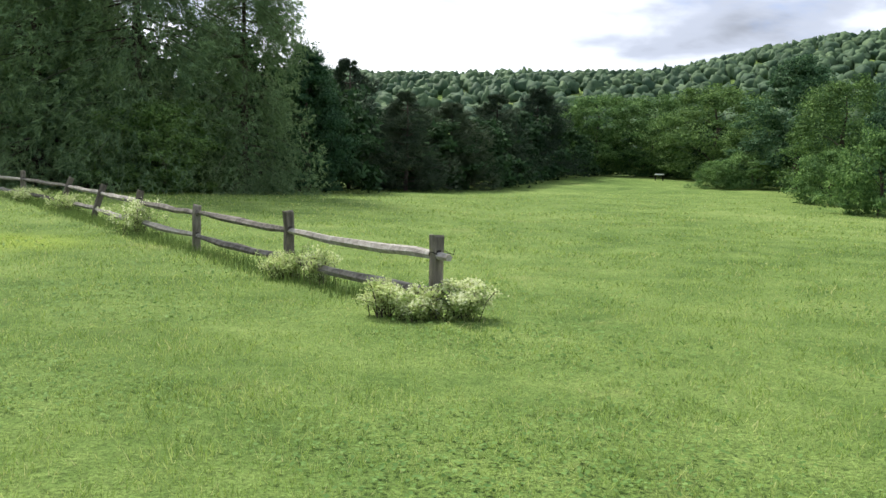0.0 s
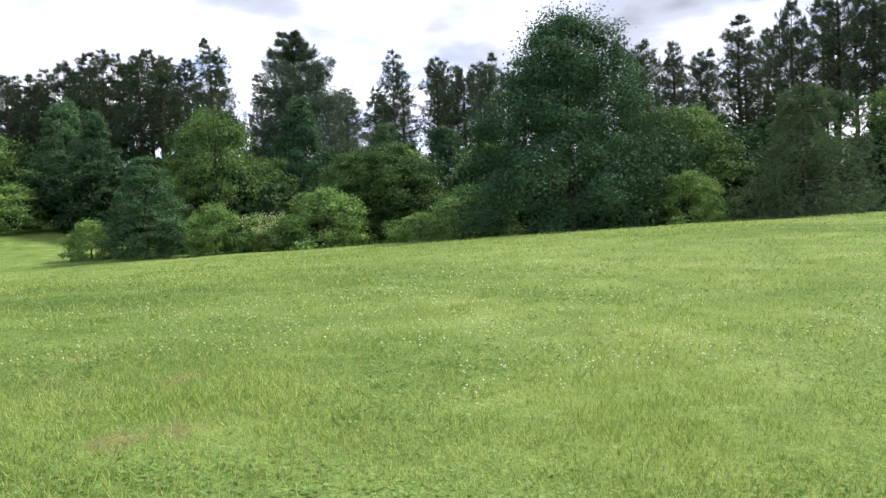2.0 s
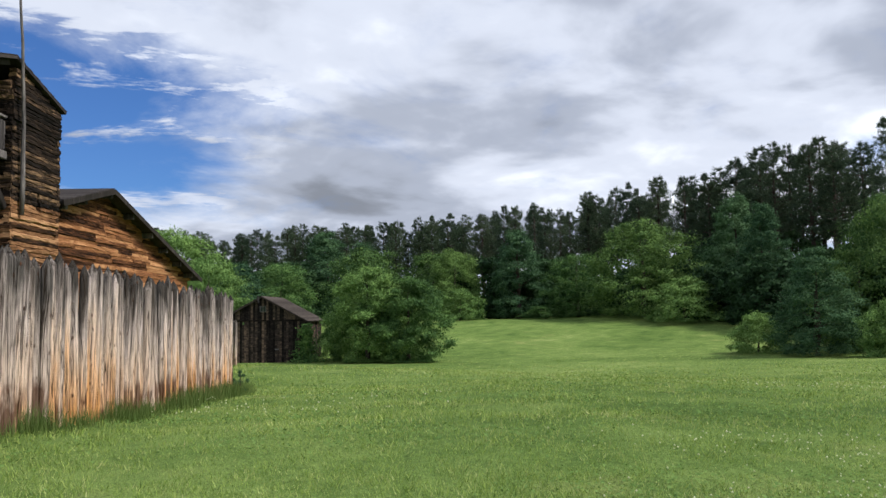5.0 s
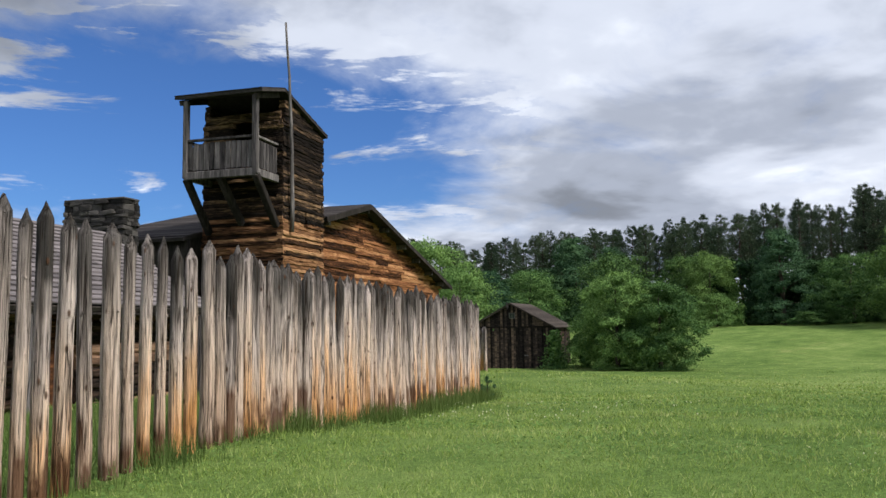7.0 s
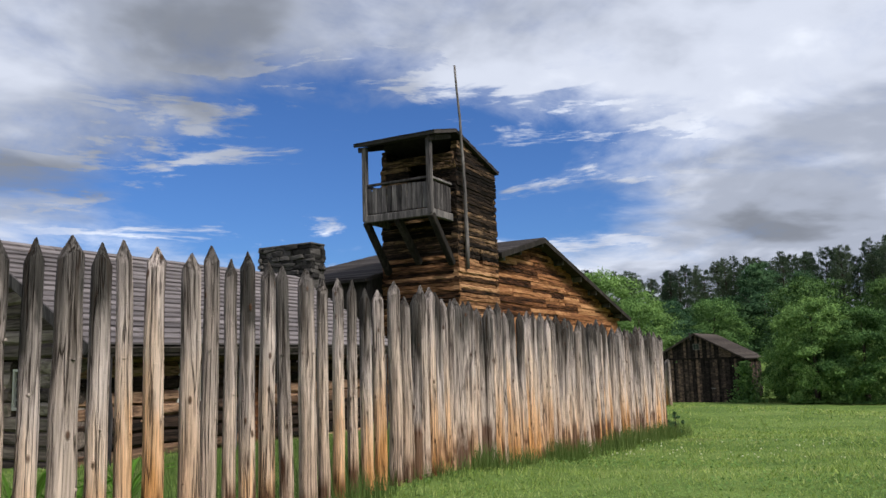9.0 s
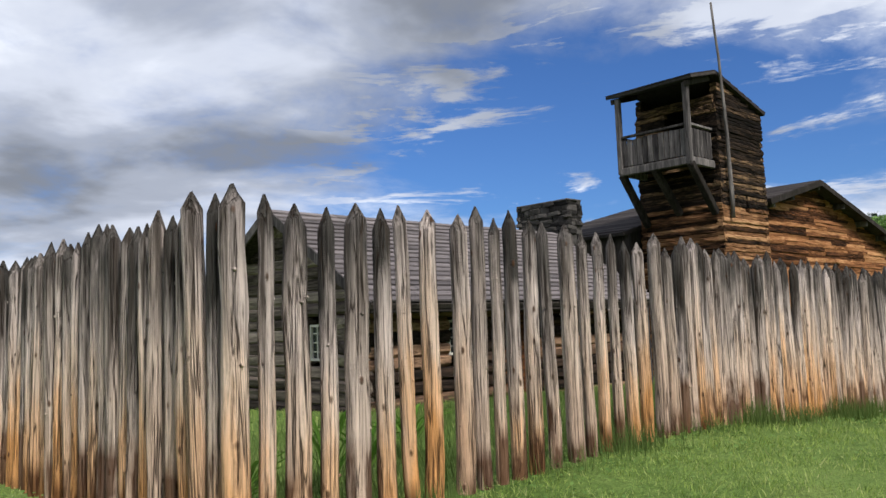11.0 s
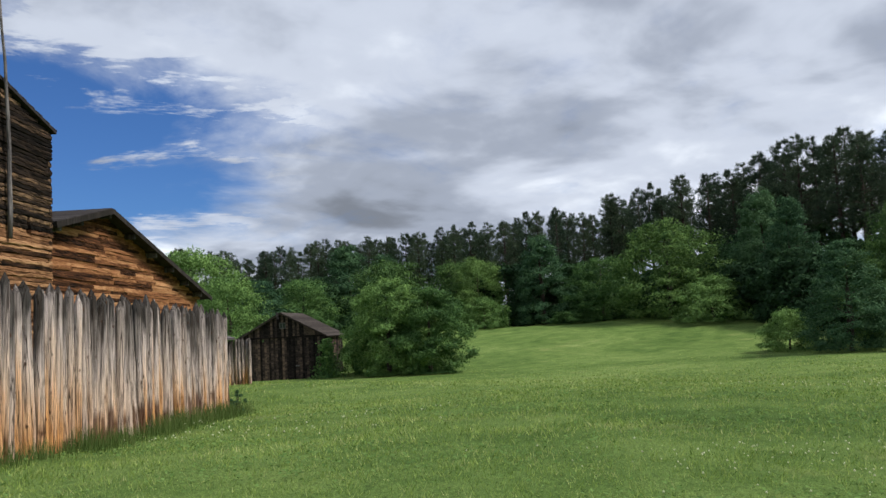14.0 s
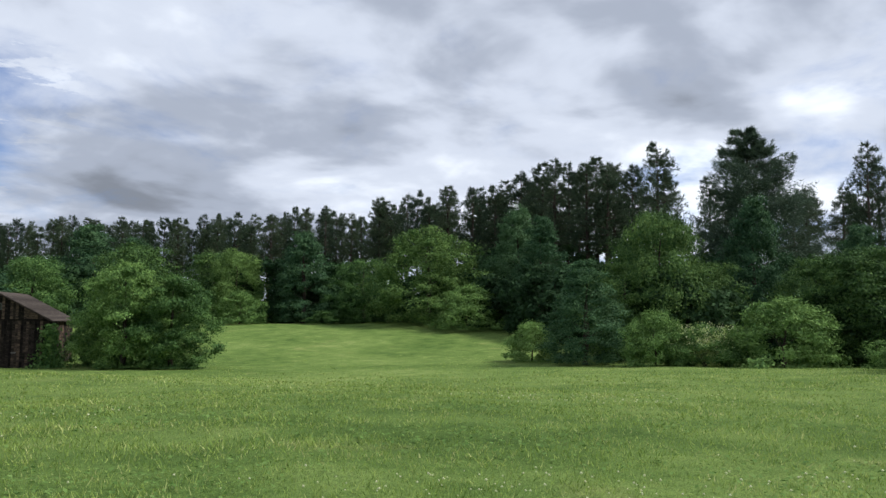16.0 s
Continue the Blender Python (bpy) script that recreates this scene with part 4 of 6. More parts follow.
# ---- little shed by the gateway ----
def build_shed():
    base = fort_at(37.2, 8.65)
    owner = empty("small_shed", base, "low dark wooden shed with a grey board roof", "shed")
    g = fort_z(37.2, 8.65)
    ez = 1.64 - g
    bm = bmesh.new()
    box(bm, 0, 3.2, 0.25, 3.0, -0.4, ez)
    part("wall", bm, M_BARN, owner)
    boards = timber_set(1.0, 0.03, 0.19, M_BARN, 3, 61, rough=0.006, bevel=0.006)
    for i in range(16):
        piece("board", boards[i % 3], owner, pose(0.1 + i * 0.2, 0.235, ez / 2 - 0.1, 0, 90, 0) @ Matrix.Diagonal(((ez + 0.2), 1, 1, 1)))
    for i in range(14):
        piece("board", boards[i % 3], owner, pose(-0.015, 0.34 + i * 0.2, ez / 2 - 0.1, 0, 90, 90) @ Matrix.Diagonal(((ez + 0.2), 1, 1, 1)))
    bm = bmesh.new()
    quad_slab(bm, (-0.5, -0.15, ez), (3.6, -0.15, ez), (3.6, 1.6, ez + 0.55), (-0.5, 1.6, ez + 0.55), 0.06)
    quad_slab(bm, (-0.5, 1.6, ez + 0.55), (3.6, 1.6, ez + 0.55), (3.6, 3.4, ez), (-0.5, 3.4, ez), 0.06)
    roof = part("roof", bm, M_SLATE, owner)
    lap = timber_set(4.2, 0.24, 0.025, M_SLATE, 3, 63, rough=0.005, bevel=0.005)
    for i in range(9):
        f = (i + 0.5) / 9
        piece("roof_board", lap[i % 3], roof, pose(1.55, -0.15 + 1.75 * f, ez + 0.55 * f + 0.02, 12, 0, 0))
    bm = bmesh.new()
    for x0, x1, z0, z1 in ((0.95, 1.5, 0.95, 1.0), (0.95, 1.5, 1.45, 1.5), (0.95, 1.0, 1.0, 1.45), (1.45, 1.5, 1.0, 1.45), (1.21, 1.24, 1.0, 1.45)):
        box(bm, x0, x1, 0.17, 0.215, z0, z1)
    win = part("window", bm, M_BOARD, owner)
    bm = bmesh.new()
    box(bm, 1.0, 1.45, 0.195, 0.205, 1.0, 1.45)
    part("pane", bm, M_GLASS, win)
    bm = bmesh.new()
    box(bm, 1.7, 2.05, 0.17, 0.215, 0.75, 1.5, 0.01)
    part("shutter", bm, M_LOG_WARM, owner, "orange-brown board shutter")


build_shed()


# ---- barn across the field ----
def build_barn():
    px, py = -37.6, -53.7
    g = gz(px, py)
    yaw = math.degrees(math.atan2(-(px + 4.0), py + 1.4)) - 15.0      # the gable looks back up the field
    base = pose(px, py, g, 0, 0, yaw)
    owner = empty("barn", base, "old dark board barn with a shingled gable roof", "barn")
    half, eave, peak, depth = 3.25, 1.50 - g, 3.26 - g, 7.0
    # local x to the right as seen from the field, y away
    bm = bmesh.new()
    a = [bm.verts.new(p) for p in ((-half, 0, -0.5), (half, 0, -0.5), (half, 0, eave), (0, 0, peak), (-half, 0, eave))]
    b = [bm.verts.new(v.co + Vector((0, depth, 0))) for v in a]
    bm.faces.new(a)
    bm.faces.new(list(reversed(b)))
    for i in range(5):
        j = (i + 1) % 5
        bm.faces.new((a[j], a[i], b[i], b[j]))
    bmesh.ops.recalc_face_normals(bm, faces=bm.faces)
    part("body", bm, M_BARN, owner)
    boards = timber_set(1.0, 0.035, 0.162, M_BARN, 5, 71, rough=0.008, bevel=0.006)
    n = 38
    for i in range(n):
        x = -half + 0.125 + i * (2 * half - 0.25) / (n - 1)
        top = peak - (peak - eave) * abs(x) / half
        piece("board", boards[i % 5], owner, pose(x, -0.02, (eave - 0.5) / 2 - 0.04, 0, 90, 0) @ Matrix.Diagonal((eave + 0.42, 1, 1, 1)))
        if top - eave > 0.2:
            piece("board", boards[(i + 2) % 5], owner, pose(x, -0.05, (eave + top) / 2 - 0.03, 0, 90, 0) @ Matrix.Diagonal((top - eave, 1, 1, 1)))
    for i in range(41):
        piece("board", boards[i % 5], owner, pose(half + 0.02, 0.10 + i * 0.17, (eave - 0.5) / 2, 0, 90, 90) @ Matrix.Diagonal((eave + 0.45, 1, 1, 1)))
    bm = bmesh.new()
    box(bm, -half, half, -0.085, -0.04, eave - 0.08, eave + 0.03, 0.01)
    part("belt_board", bm, M_BARN, owner)
    for s in (-1, 1):
        bm = bmesh.new()
        e = Vector((s * (half + 0.3), 0, eave - (peak - eave) / half * 0.3))
        c = [(e.x, -0.3, e.z + 0.05), (0, -0.3, peak + 0.05), (0, depth + 0.3, peak + 0.05), (e.x, depth + 0.3, e.z + 0.05)]
        quad_slab(bm, *(c if s < 0 else list(reversed(c))), 0.08)
        bmesh.ops.recalc_face_normals(bm, faces=bm.faces)
        roof = part("roof", bm, M_BARN_ROOF, owner)
        lap = timber_set(7.6, 0.30, 0.025, M_BARN_ROOF, 3, 75, rough=0.006, bevel=0.004)
        tilt = math.degrees(math.atan2(peak - e.z, half + 0.3))
        for i in range(14):
            f = (i + 0.5) / 14
            piece("roof_board", lap[i % 3], roof, pose(e.x * (1 - f), depth / 2, e.z + (peak - e.z) * f + 0.075, 0, s * tilt, 0) @ pose(0, 0, 0, 0, 0, 90))
    bm = bmesh.new()
    for x0, x1, z0, z1 in ((-0.24, 0.24, 0, 0.05), (-0.24, 0.24, 0.40, 0.45), (-0.24, -0.19, 0.05, 0.40), (0.19, 0.24, 0.05, 0.40), (-0.015, 0.015, 0.05, 0.40)):
        box(bm, x0, x1, -0.10, -0.04, z0, z1)
    win = part("window", bm, M_BOARD, owner)
    win.matrix_local = pose(0.1, 0, eave + 0.62)
    bm = bmesh.new()
    box(bm, -0.2, 0.2, -0.075, -0.07, 0.04, 0.41)
    part("pane", bm, M_GLASS, win)
    bm = bmesh.new()
    beam(bm, (-0.25, -0.36, peak + 0.12), (-0.18, -0.36, peak - 0.45), 0.05, 0.1)
    part("trim_board", bm, M_BOARD, owner)
    bm = bmesh.new()
    box(bm, 1.0, 1.3, -0.10, -0.05, 0.95, 1.05, 0.01)
    part("latch", bm, M_BOARD, owner)


build_barn()


# ---- split-rail fence ----
def build_fence():
    spots = [(0.15, 9.2, 0, 0), (-2.06, 12.5, 2, -3), (-4.35, 15.5, 1, 1), (-6.6, 18.6, -2, 0), (-8.75, 21.5, 12, 10), (-10.9, 24.4, 10, 9),
             (-13.4, 27.3, 1, 0), (-15.9, 30.2, 0, -2), (-18.3, 33.1, 2, 2), (-20.5, 35.6, -1, 0), (-22.8, 38.5, 0, 1), (-25.4, 41.7, 0, 0)]
    base = pose(0.15, 9.2, gz(0.15, 9.2))
    owner = empty("split_rail_fence", base, "weathered grey split-rail fence with leaning posts", "fence")
    inv = base.inverted()
    tops = []
    for i, (x, y, lx, ly) in enumerate(spots):
        bm = bmesh.new()
        rnd = random.Random(i)
        h = (0.95, 1.03, 0.88)[i] if i < 3 else 0.96 + rnd.uniform(-0.03, 0.05)
        vs = box(bm, -0.075, 0.075, -0.055, 0.055, -0.3, h, 0.018)
        bmesh.ops.subdivide_edges(bm, edges=[e for e in bm.edges if abs((e.verts[0].co - e.verts[1].co).z) > 0.6], cuts=4)
        for v in bm.verts:
            v.co.x += rnd.uniform(-0.008, 0.008)
            v.co.y += rnd.uniform(-0.008, 0.008)
            if v.co.z > h - 0.05:
                v.co.z += rnd.uniform(-0.035, 0.02)
        post = part("post", bm, M_POST, owner)
        m = pose(x, y, gz(x, y), lx, ly, 36 + rnd.uniform(-5, 5))
        if i in (3, 4, 5):      # pushed over sideways, away from the line
            m = Matrix.Translation((x, y, gz(x, y))) @ Matrix.Rotation(radians((0, 0, 0, 7, 18, 20)[i]), 4, Vector((-0.40, 0.92, 0))) @ pose(0, 0, 0, 0, 0, 36 + rnd.uniform(-5, 5))
        post.matrix_local = inv @ m
        tops.append(m)
        # mortises
        for z in (0.30, 0.72):
            bm = bmesh.new()
            box(bm, -0.028, 0.028, -0.062, -0.050, z - 0.055, z + 0.055)
            mo = part("mortise", bm, M_BEAM, post)
    for i in range(len(spots) - 1):
        for z in (0.29, 0.71):
            rnd = random.Random(i * 7 + int(z * 100))
            a, b = tops[i] @ Vector((0, 0, z)), tops[i + 1] @ Vector((0, 0, z + rnd.uniform(-0.03, 0.03)))
            d = (b - a)
            a, b = a - d.normalized() * (0.25 if i == 0 else 0.1), b + d.normalized() * 0.12
            bm = bmesh.new()
            pts = []
            for k in range(7):
                f = k / 6
                p = a.lerp(b, f)
                p.z -= (0.045 if z < 0.5 else 0.015) * math.sin(math.pi * f) + rnd.uniform(-0.012, 0.012)
                pts.append(inv @ p)
            tube(bm, pts, [0.042, 0.058, 0.064, 0.066, 0.063, 0.056, 0.042], 6, True, 0.20, i)
            bmesh.ops.recalc_face_normals(bm, faces=bm.faces)
            part("rail", bm, M_FENCE, owner)
    # wire that ties the top rail to the end post
    bm = bmesh.new()
    ring = [(math.cos(q) * 0.115 + 0.03, math.sin(q) * 0.095, 0.72 + 0.035 * math.sin(q * 2 + 1)) for q in (math.tau * i / 14 for i in range(15))]
    tube(bm, [inv @ tops[0] @ Vector(p) for p in ring], [0.005] * 15, 5, False)
    tube(bm, [inv @ tops[0] @ Vector(p) for p in ((0.12, -0.06, 0.74), (0.19, -0.07, 0.72), (0.22, -0.05, 0.78))], [0.004] * 3, 5)
    part("tie_wire", bm, M_BEAM, owner)
    # small gate at the wood's edge
    base = pose(-29.5, 47.3, gz(-29.5, 47.3), 0, 0, 25)
    gate = empty("rail_gate", base, "small grey wooden rail gate at the wood edge", "gate")
    for x in (-0.9, 0.9, -1.9):
        bm = bmesh.new()
        box(bm, x - 0.08, x + 0.08, -0.08, 0.08, -0.3, 1.15, 0.015)
        part("post", bm, M_FENCE, gate)
    for z in (0.35, 0.7, 1.0):
        bm = bmesh.new()
        box(bm, -0.82, 0.82, -0.03, 0.03, z - 0.05, z + 0.05, 0.01)
        part("rail", bm, M_FENCE, gate)
    bm = bmesh.new()
    box(bm, -0.05, 0.05, -0.06, -0.03, 0.3, 1.05, 0.01)
    part("upright", bm, M_FENCE, gate)


build_fence()


def build_bench():
    p = pose(25.0, 88.0, gz(25.0, 88.0), 0, 0, -15)
    ob = empty("picnic_bench", p, "small pale bench at the far end of the meadow", "bench")
    bm = bmesh.new()
    box(bm, -0.5, 0.5, -0.3, 0.3, 0.62, 0.75, 0.02)
    part("seat", bm, M_WHITE, ob)
    for x in (-0.4, 0.4):
        bm = bmesh.new()
        box(bm, x - 0.05, x + 0.05, -0.2, 0.2, -0.1, 0.62, 0.01)
        part("leg", bm, M_BEAM, ob)


build_bench()


# ---- plants ----
def leaf_cloud(centres, normals, size, rng, fold=0.35, narrow=0.62, spread=0.9):
    """Leaf sprays as folded four-point blades, one at each centre."""
    k = len(centres)
    nrm, t, b, s = leaf_frame(centres, normals, size, rng, spread)
    v = np.stack([centres - t * s, centres + b * s * narrow + nrm * s * fold * 0.4, centres + t * s * 1.1 - nrm * s * fold * 0.5, centres - b * s * narrow + nrm * s * fold * 0.4], 1)
    base = np.arange(k)[:, None] * 4
    tri = np.concatenate([base + [0, 1, 2], base + [0, 2, 3]], 1).reshape(-1, 3)
    return v.reshape(-1, 3), tri


def leaf_frame(centres, normals, size, rng, spread):
    k = len(centres)
    nrm = normals + rng.normal(0, spread, (k, 3))
    nrm /= np.linalg.norm(nrm, axis=1, keepdims=True) + 1e-9
    t = rng.normal(0, 1, (k, 3))
    t[:, 2] -= 0.35
    t -= (t * nrm).sum(1, keepdims=True) * nrm
    t /= np.linalg.norm(t, axis=1, keepdims=True) + 1e-9
    return nrm, t, np.cross(nrm, t), (np.asarray(size) * rng.uniform(0.6, 1.35, k))[:, None]


def small_leaves(centres, normals, size, rng, spread=0.8):
    """Crown leaves as single pointed blades, one at each centre."""
    nrm, t, b, s = leaf_frame(centres, normals, size, rng, spread)
    v = np.stack([centres - t * s * 0.8 + b * s * 0.62, centres - t * s * 0.8 - b * s * 0.62, centres + t * s * 1.3], 1)
    return v.reshape(-1, 3), np.arange(3 * len(centres)).reshape(-1, 3)


def lobed_crown(rng, height, width, low, lobes, leaves, shape="round"):
    """Points and outward ways of leaves on many boughs, each a cluster of tufts, that fill an envelope."""
    pts, ways = [], []
    per = leaves // lobes
    skew = rng.uniform(0, math.tau)
    for i in range(lobes):
        f = (i + rng.uniform(0.1, 0.9)) / lobes
        if shape == "round":
            r_at = math.sqrt(max(1 - (2 * f - 1) ** 2, 0)) ** 0.8 * (1.04 - 0.32 * f) + 0.06
        elif shape == "dome":
            r_at = math.sqrt(max(1 - f ** 2, 0)) * 0.95 + 0.05
        elif shape == "egg":
            r_at = (1 - f) ** 0.6 * (0.72 + 0.28 * min(1, f * 4)) + 0.05
        else:
            r_at = (1 - f) ** 0.75 * (0.6 + 0.4 * min(1, f * 5)) + 0.06
        a = i * 2.39996 + rng.uniform(-0.9, 0.9)
        r_at *= 1 + 0.17 * math.cos(a * 2 + skew) + 0.10 * math.cos(a * 3 + 9 * f) + rng.uniform(-0.12, 0.12)
        z = low + (height - low) * (0.01 + 0.93 * f) + rng.uniform(-0.04, 0.04) * height
        rr = width / 2 * r_at * rng.uniform(0.28, 1.05) ** 0.6
        c = np.array([math.cos(a) * rr, math.sin(a) * rr, z])
        br = width * rng.uniform(0.05, 0.125) * (0.75 + 0.35 * r_at)
        tufts = rng.normal(0, 1, (9, 3)) + np.array([math.cos(a) * 0.5, math.sin(a) * 0.5, 0.25])
        tufts /= np.linalg.norm(tufts, axis=1, keepdims=True)
        u = tufts[rng.integers(0, 9, per)] + rng.normal(0, 0.36, (per, 3))
        u /= np.linalg.norm(u, axis=1, keepdims=True)
        d = np.abs(rng.normal(0.90, 0.30, per))[:, None]
        p = c + u * d * np.array([br * 1.2, br * 1.2, br * rng.uniform(0.55, 0.9)])
        p[:, 2] = np.maximum(p[:, 2], 0.02 * height)
        out = u * 0.7 + np.array([math.cos(a) * 0.3, math.sin(a) * 0.3, 0.6])
        pts.append(p)
        ways.append(out)
    return np.concatenate(pts), np.concatenate(ways)


def trunk_mesh(height, radius, limbs, seed, start=0.25, reach=2.0, lean=0.15):
    rnd = random.Random(seed)
    bm = bmesh.new()
    pts = [Vector((rnd.uniform(-lean, lean) * f * 2, rnd.uniform(-lean, lean) * f * 2, height * f)) for f in (-0.04, 0.15, 0.35, 0.6, 0.8, 1.0)]
    tube(bm, pts, [radius * 1.25, radius, radius * 0.85, radius * 0.6, radius * 0.35, radius * 0.08], 8, True, 0.06, seed)
    for i in range(limbs):
        f = start + (0.92 - start) * i / max(limbs - 1, 1)
        k = min(int(f * 5), 4)
        p = Vector((0, 0, height * f))
        a = i * 2.4 + rnd.uniform(-0.4, 0.4)
        r = reach * (1.1 - f) * rnd.uniform(0.7, 1.1) + 0.2
        q = p + Vector((math.cos(a) * r, math.sin(a) * r, r * rnd.uniform(0.15, 0.7)))
        tube(bm, [p, p.lerp(q, 0.5) + Vector((0, 0, 0.08 * r)), q], [radius * 0.32 * (1.1 - f), radius * 0.2 * (1.1 - f), 0.012], 5, True)
    bmesh.ops.recalc_face_normals(bm, faces=bm.faces)
    return bm


LIB = {}

def mesh_from(name, verts, tris, mat):
    me = bpy.data.meshes.new(name)
    me.vertices.add(len(verts))
    me.vertices.foreach_set("co", np.asarray(verts, np.float32).ravel())
    me.loops.add(len(tris) * 3)
    me.loops.foreach_set("vertex_index", np.asarray(tris, np.int32).ravel())
    me.polygons.add(len(tris))
    me.polygons.foreach_set("loop_start", np.arange(0, len(tris) * 3, 3, dtype=np.int32))
    me.update(calc_edges=True)
    me.materials.append(mat)
    return me


def bm_mesh(name, bm, mat):
    me = bpy.data.meshes.new(name)
    bm.to_mesh(me)
    bm.free()
    me.materials.append(mat)
    return me


def make_broadleaf(key, seeds, shape, low, lobes, leaves, size, mat, tall, wide, label, name="broadleaf_tree", category="tree", group="trees at the wood edge"):
    for s in seeds:
        rng = np.random.default_rng(s)
        p, w = lobed_crown(rng, tall, wide, low, lobes, leaves, shape)
        v, t = small_leaves(p, w, size, rng)
        crown = mesh_from("crown", v, t, mat)
        tr = bm_mesh("trunk", trunk_mesh(tall * 0.86, tall * 0.022 + 0.03, 9, s, 0.2, wide * 0.42), M_BARK)
        LIB.setdefault(key, []).append((name, label, category, group, [("trunk", tr), ("crown", crown)], tall, wide))


def make_conifer(key, seeds, tall, wide, bare, whorls, tufts, size, mat, label, name, droop, group, reach_curve=0.8, needle=5, thin=0.2):
    """Whorled branches with needle sprays; bare: the share of the trunk without live branches."""
    for s in seeds:
        rng = np.random.default_rng(s)
        rnd = random.Random(s)
        bm = bmesh.new()
        r0 = tall * 0.011 + 0.06
        tube(bm, [(0, 0, -0.4), (rnd.uniform(-.1, .1), rnd.uniform(-.1, .1), tall * 0.35), (rnd.uniform(-.15, .15), rnd.uniform(-.15, .15), tall * 0.7), (0, 0, tall)], [r0 * 1.15, r0 * 0.9, r0 * 0.6, 0.02], 8, True, 0.03, s)
        V, T, n0 = [], [], 0
        for i in range(whorls):
            f = (i + rnd.uniform(0, 0.6)) / whorls
            z = tall * (bare + (0.985 - bare) * f)
            reach = wide / 2 * ((1 - f) ** reach_curve * 0.93 + 0.07) * rnd.uniform(0.75, 1.12)
            if bare > 0.3:
                reach *= min(1.0, 0.5 + 1.6 * f)
            for j in range(rnd.randint(4, 7)):
                a = rnd.uniform(0, math.tau)
                ln = reach * rnd.uniform(0.5, 1.15)
                d = np.array([math.cos(a), math.sin(a), 0.0])
                tip = d * ln + np.array([0, 0, droop * ln + rnd.uniform(-0.1, 0.15) * ln])
                root = np.array([0, 0, z])
                tube(bm, [root, root + tip * 0.5 + np.array([0, 0, 0.06 * ln]), root + tip], [r0 * 0.24 * (1.1 - f) + 0.012, 0.02, 0.008], 3, False)
                k = max(4, int(tufts * (0.35 + 0.65 * ln / (wide / 2))))
                fr = rng.uniform(0.22, 1.06, k) ** 0.75
                side = np.cross(d, [0, 0, 1.0])
                c = root + tip * fr[:, None] + side * (rng.uniform(-1, 1, k) * ln * 0.32 * (1.15 - 0.6 * fr))[:, None]
                c[:, 2] += rng.normal(0.04, 0.22 if droop < 0.15 else 0.20, k) * ln * 0.5 - (np.abs(rng.normal(0, 0.12, k)) * ln if droop < -0.1 else 0)
                # a spray: needles as thin blades fanning out
                for m in range(needle):
                    way = rng.normal(0, 0.55, (k, 3)) + d * 0.75 + np.array([0, 0, 0.28 if droop >= -0.1 else -0.45])
                    way /= np.linalg.norm(way, axis=1, keepdims=True)
                    sd = np.cross(way, rng.normal(0, 1, (k, 3)))
                    sd /= np.linalg.norm(sd, axis=1, keepdims=True) + 1e-9
                    ss = (size * rng.uniform(0.7, 1.3, k))[:, None]
                    v = np.stack([c - sd * ss * thin, c + sd * ss * thin, c + way * ss * 1.25], 1).reshape(-1, 3)
                    V.append(v)
                    T.append(np.arange(len(v)).reshape(-1, 3) + n0)
                    n0 += len(v)
        bmesh.ops.recalc_face_normals(bm, faces=bm.faces)
        LIB.setdefault(key, []).append((name, label, "tree", group, [("trunk", bm_mesh("trunk", bm, M_BARK)), ("crown", mesh_from("crown", np.concatenate(V), np.concatenate(T), mat))], tall, wide))


make_broadleaf("round", (1, 2, 3), "round", 0.0, 125, 31000, 0.088, M_LEAF, 9.0, 8.0, "round-crowned broadleaf tree in full green leaf")
make_broadleaf("light", (4, 5), "round", 0.0, 120, 31000, 0.088, M_LEAF_LIGHT, 9.0, 8.0, "round-crowned tree with light yellow-green leaves")
make_broadleaf("oval", (6, 7, 8), "cone", 0.05, 135, 33000, 0.094, M_LEAF_DARK, 12.0, 8.0, "tall dark-green broadleaf tree, leafy to the ground")
make_broadleaf("big", (9,), "egg", 0.1, 210, 90000, 0.080, M_LEAF_DARK, 13.0, 12.0, "great dark-leaved maple standing at the field edge")
make_broadleaf("bush", (10, 11, 12), "dome", 0.0, 80, 17000, 0.068, M_LEAF_LIGHT, 3.5, 5.0, "rounded green shrub at the field edge", "shrub", "shrub", "shrubs at the wood edge")
make_broadleaf("clump", (18, 19), "round", -0.3, 105, 42000, 0.072, M_LEAF_LIGHT, 7.0, 6.0, "dense rounded young tree beside the dark barn", "field_tree", "tree", "young trees by the barn")
make_broadleaf("dome", (13, 14), "dome", 0.0, 70, 18000, 0.048, M_DOME, 3.0, 4.4, "clipped dome-shaped bush standing alone on the grass", "round_bush", "bush", "round bushes")
make_broadleaf("thick", (15, 16, 17), "dome", 0.0, 50, 6000, 0.20, M_LEAF_SHADE_TINT, 7.0, 8.0, "dense undergrowth tree, its leaves coloured dark for the wood's shade", "young_tree", "tree", "undergrowth of the wood")
make_conifer("pine", (21, 22, 23, 24, 25), 20.0, 7.6, 0.42, 22, 24, 0.40, M_NEEDLE, "tall red pine with a bare trunk and high dark crown", "pine_tree", 0.16, "pines of the plantation", 0.50, 6, 0.07)
make_conifer("wpine", (31,), 22.0, 18.0, 0.14, 22, 230, 0.36, M_WPINE, "towering white pine with layered open boughs", "white_pine", 0.12, "", 0.78, 7, 0.06)
make_conifer("lpine", (41, 42), 9.5, 9.5, 0.02, 20, 90, 0.30, M_NEEDLE, "dark pine with layered boughs down to the grass", "field_pine", 0.02, "dark pines along the meadow", 0.62, 6, 0.07)
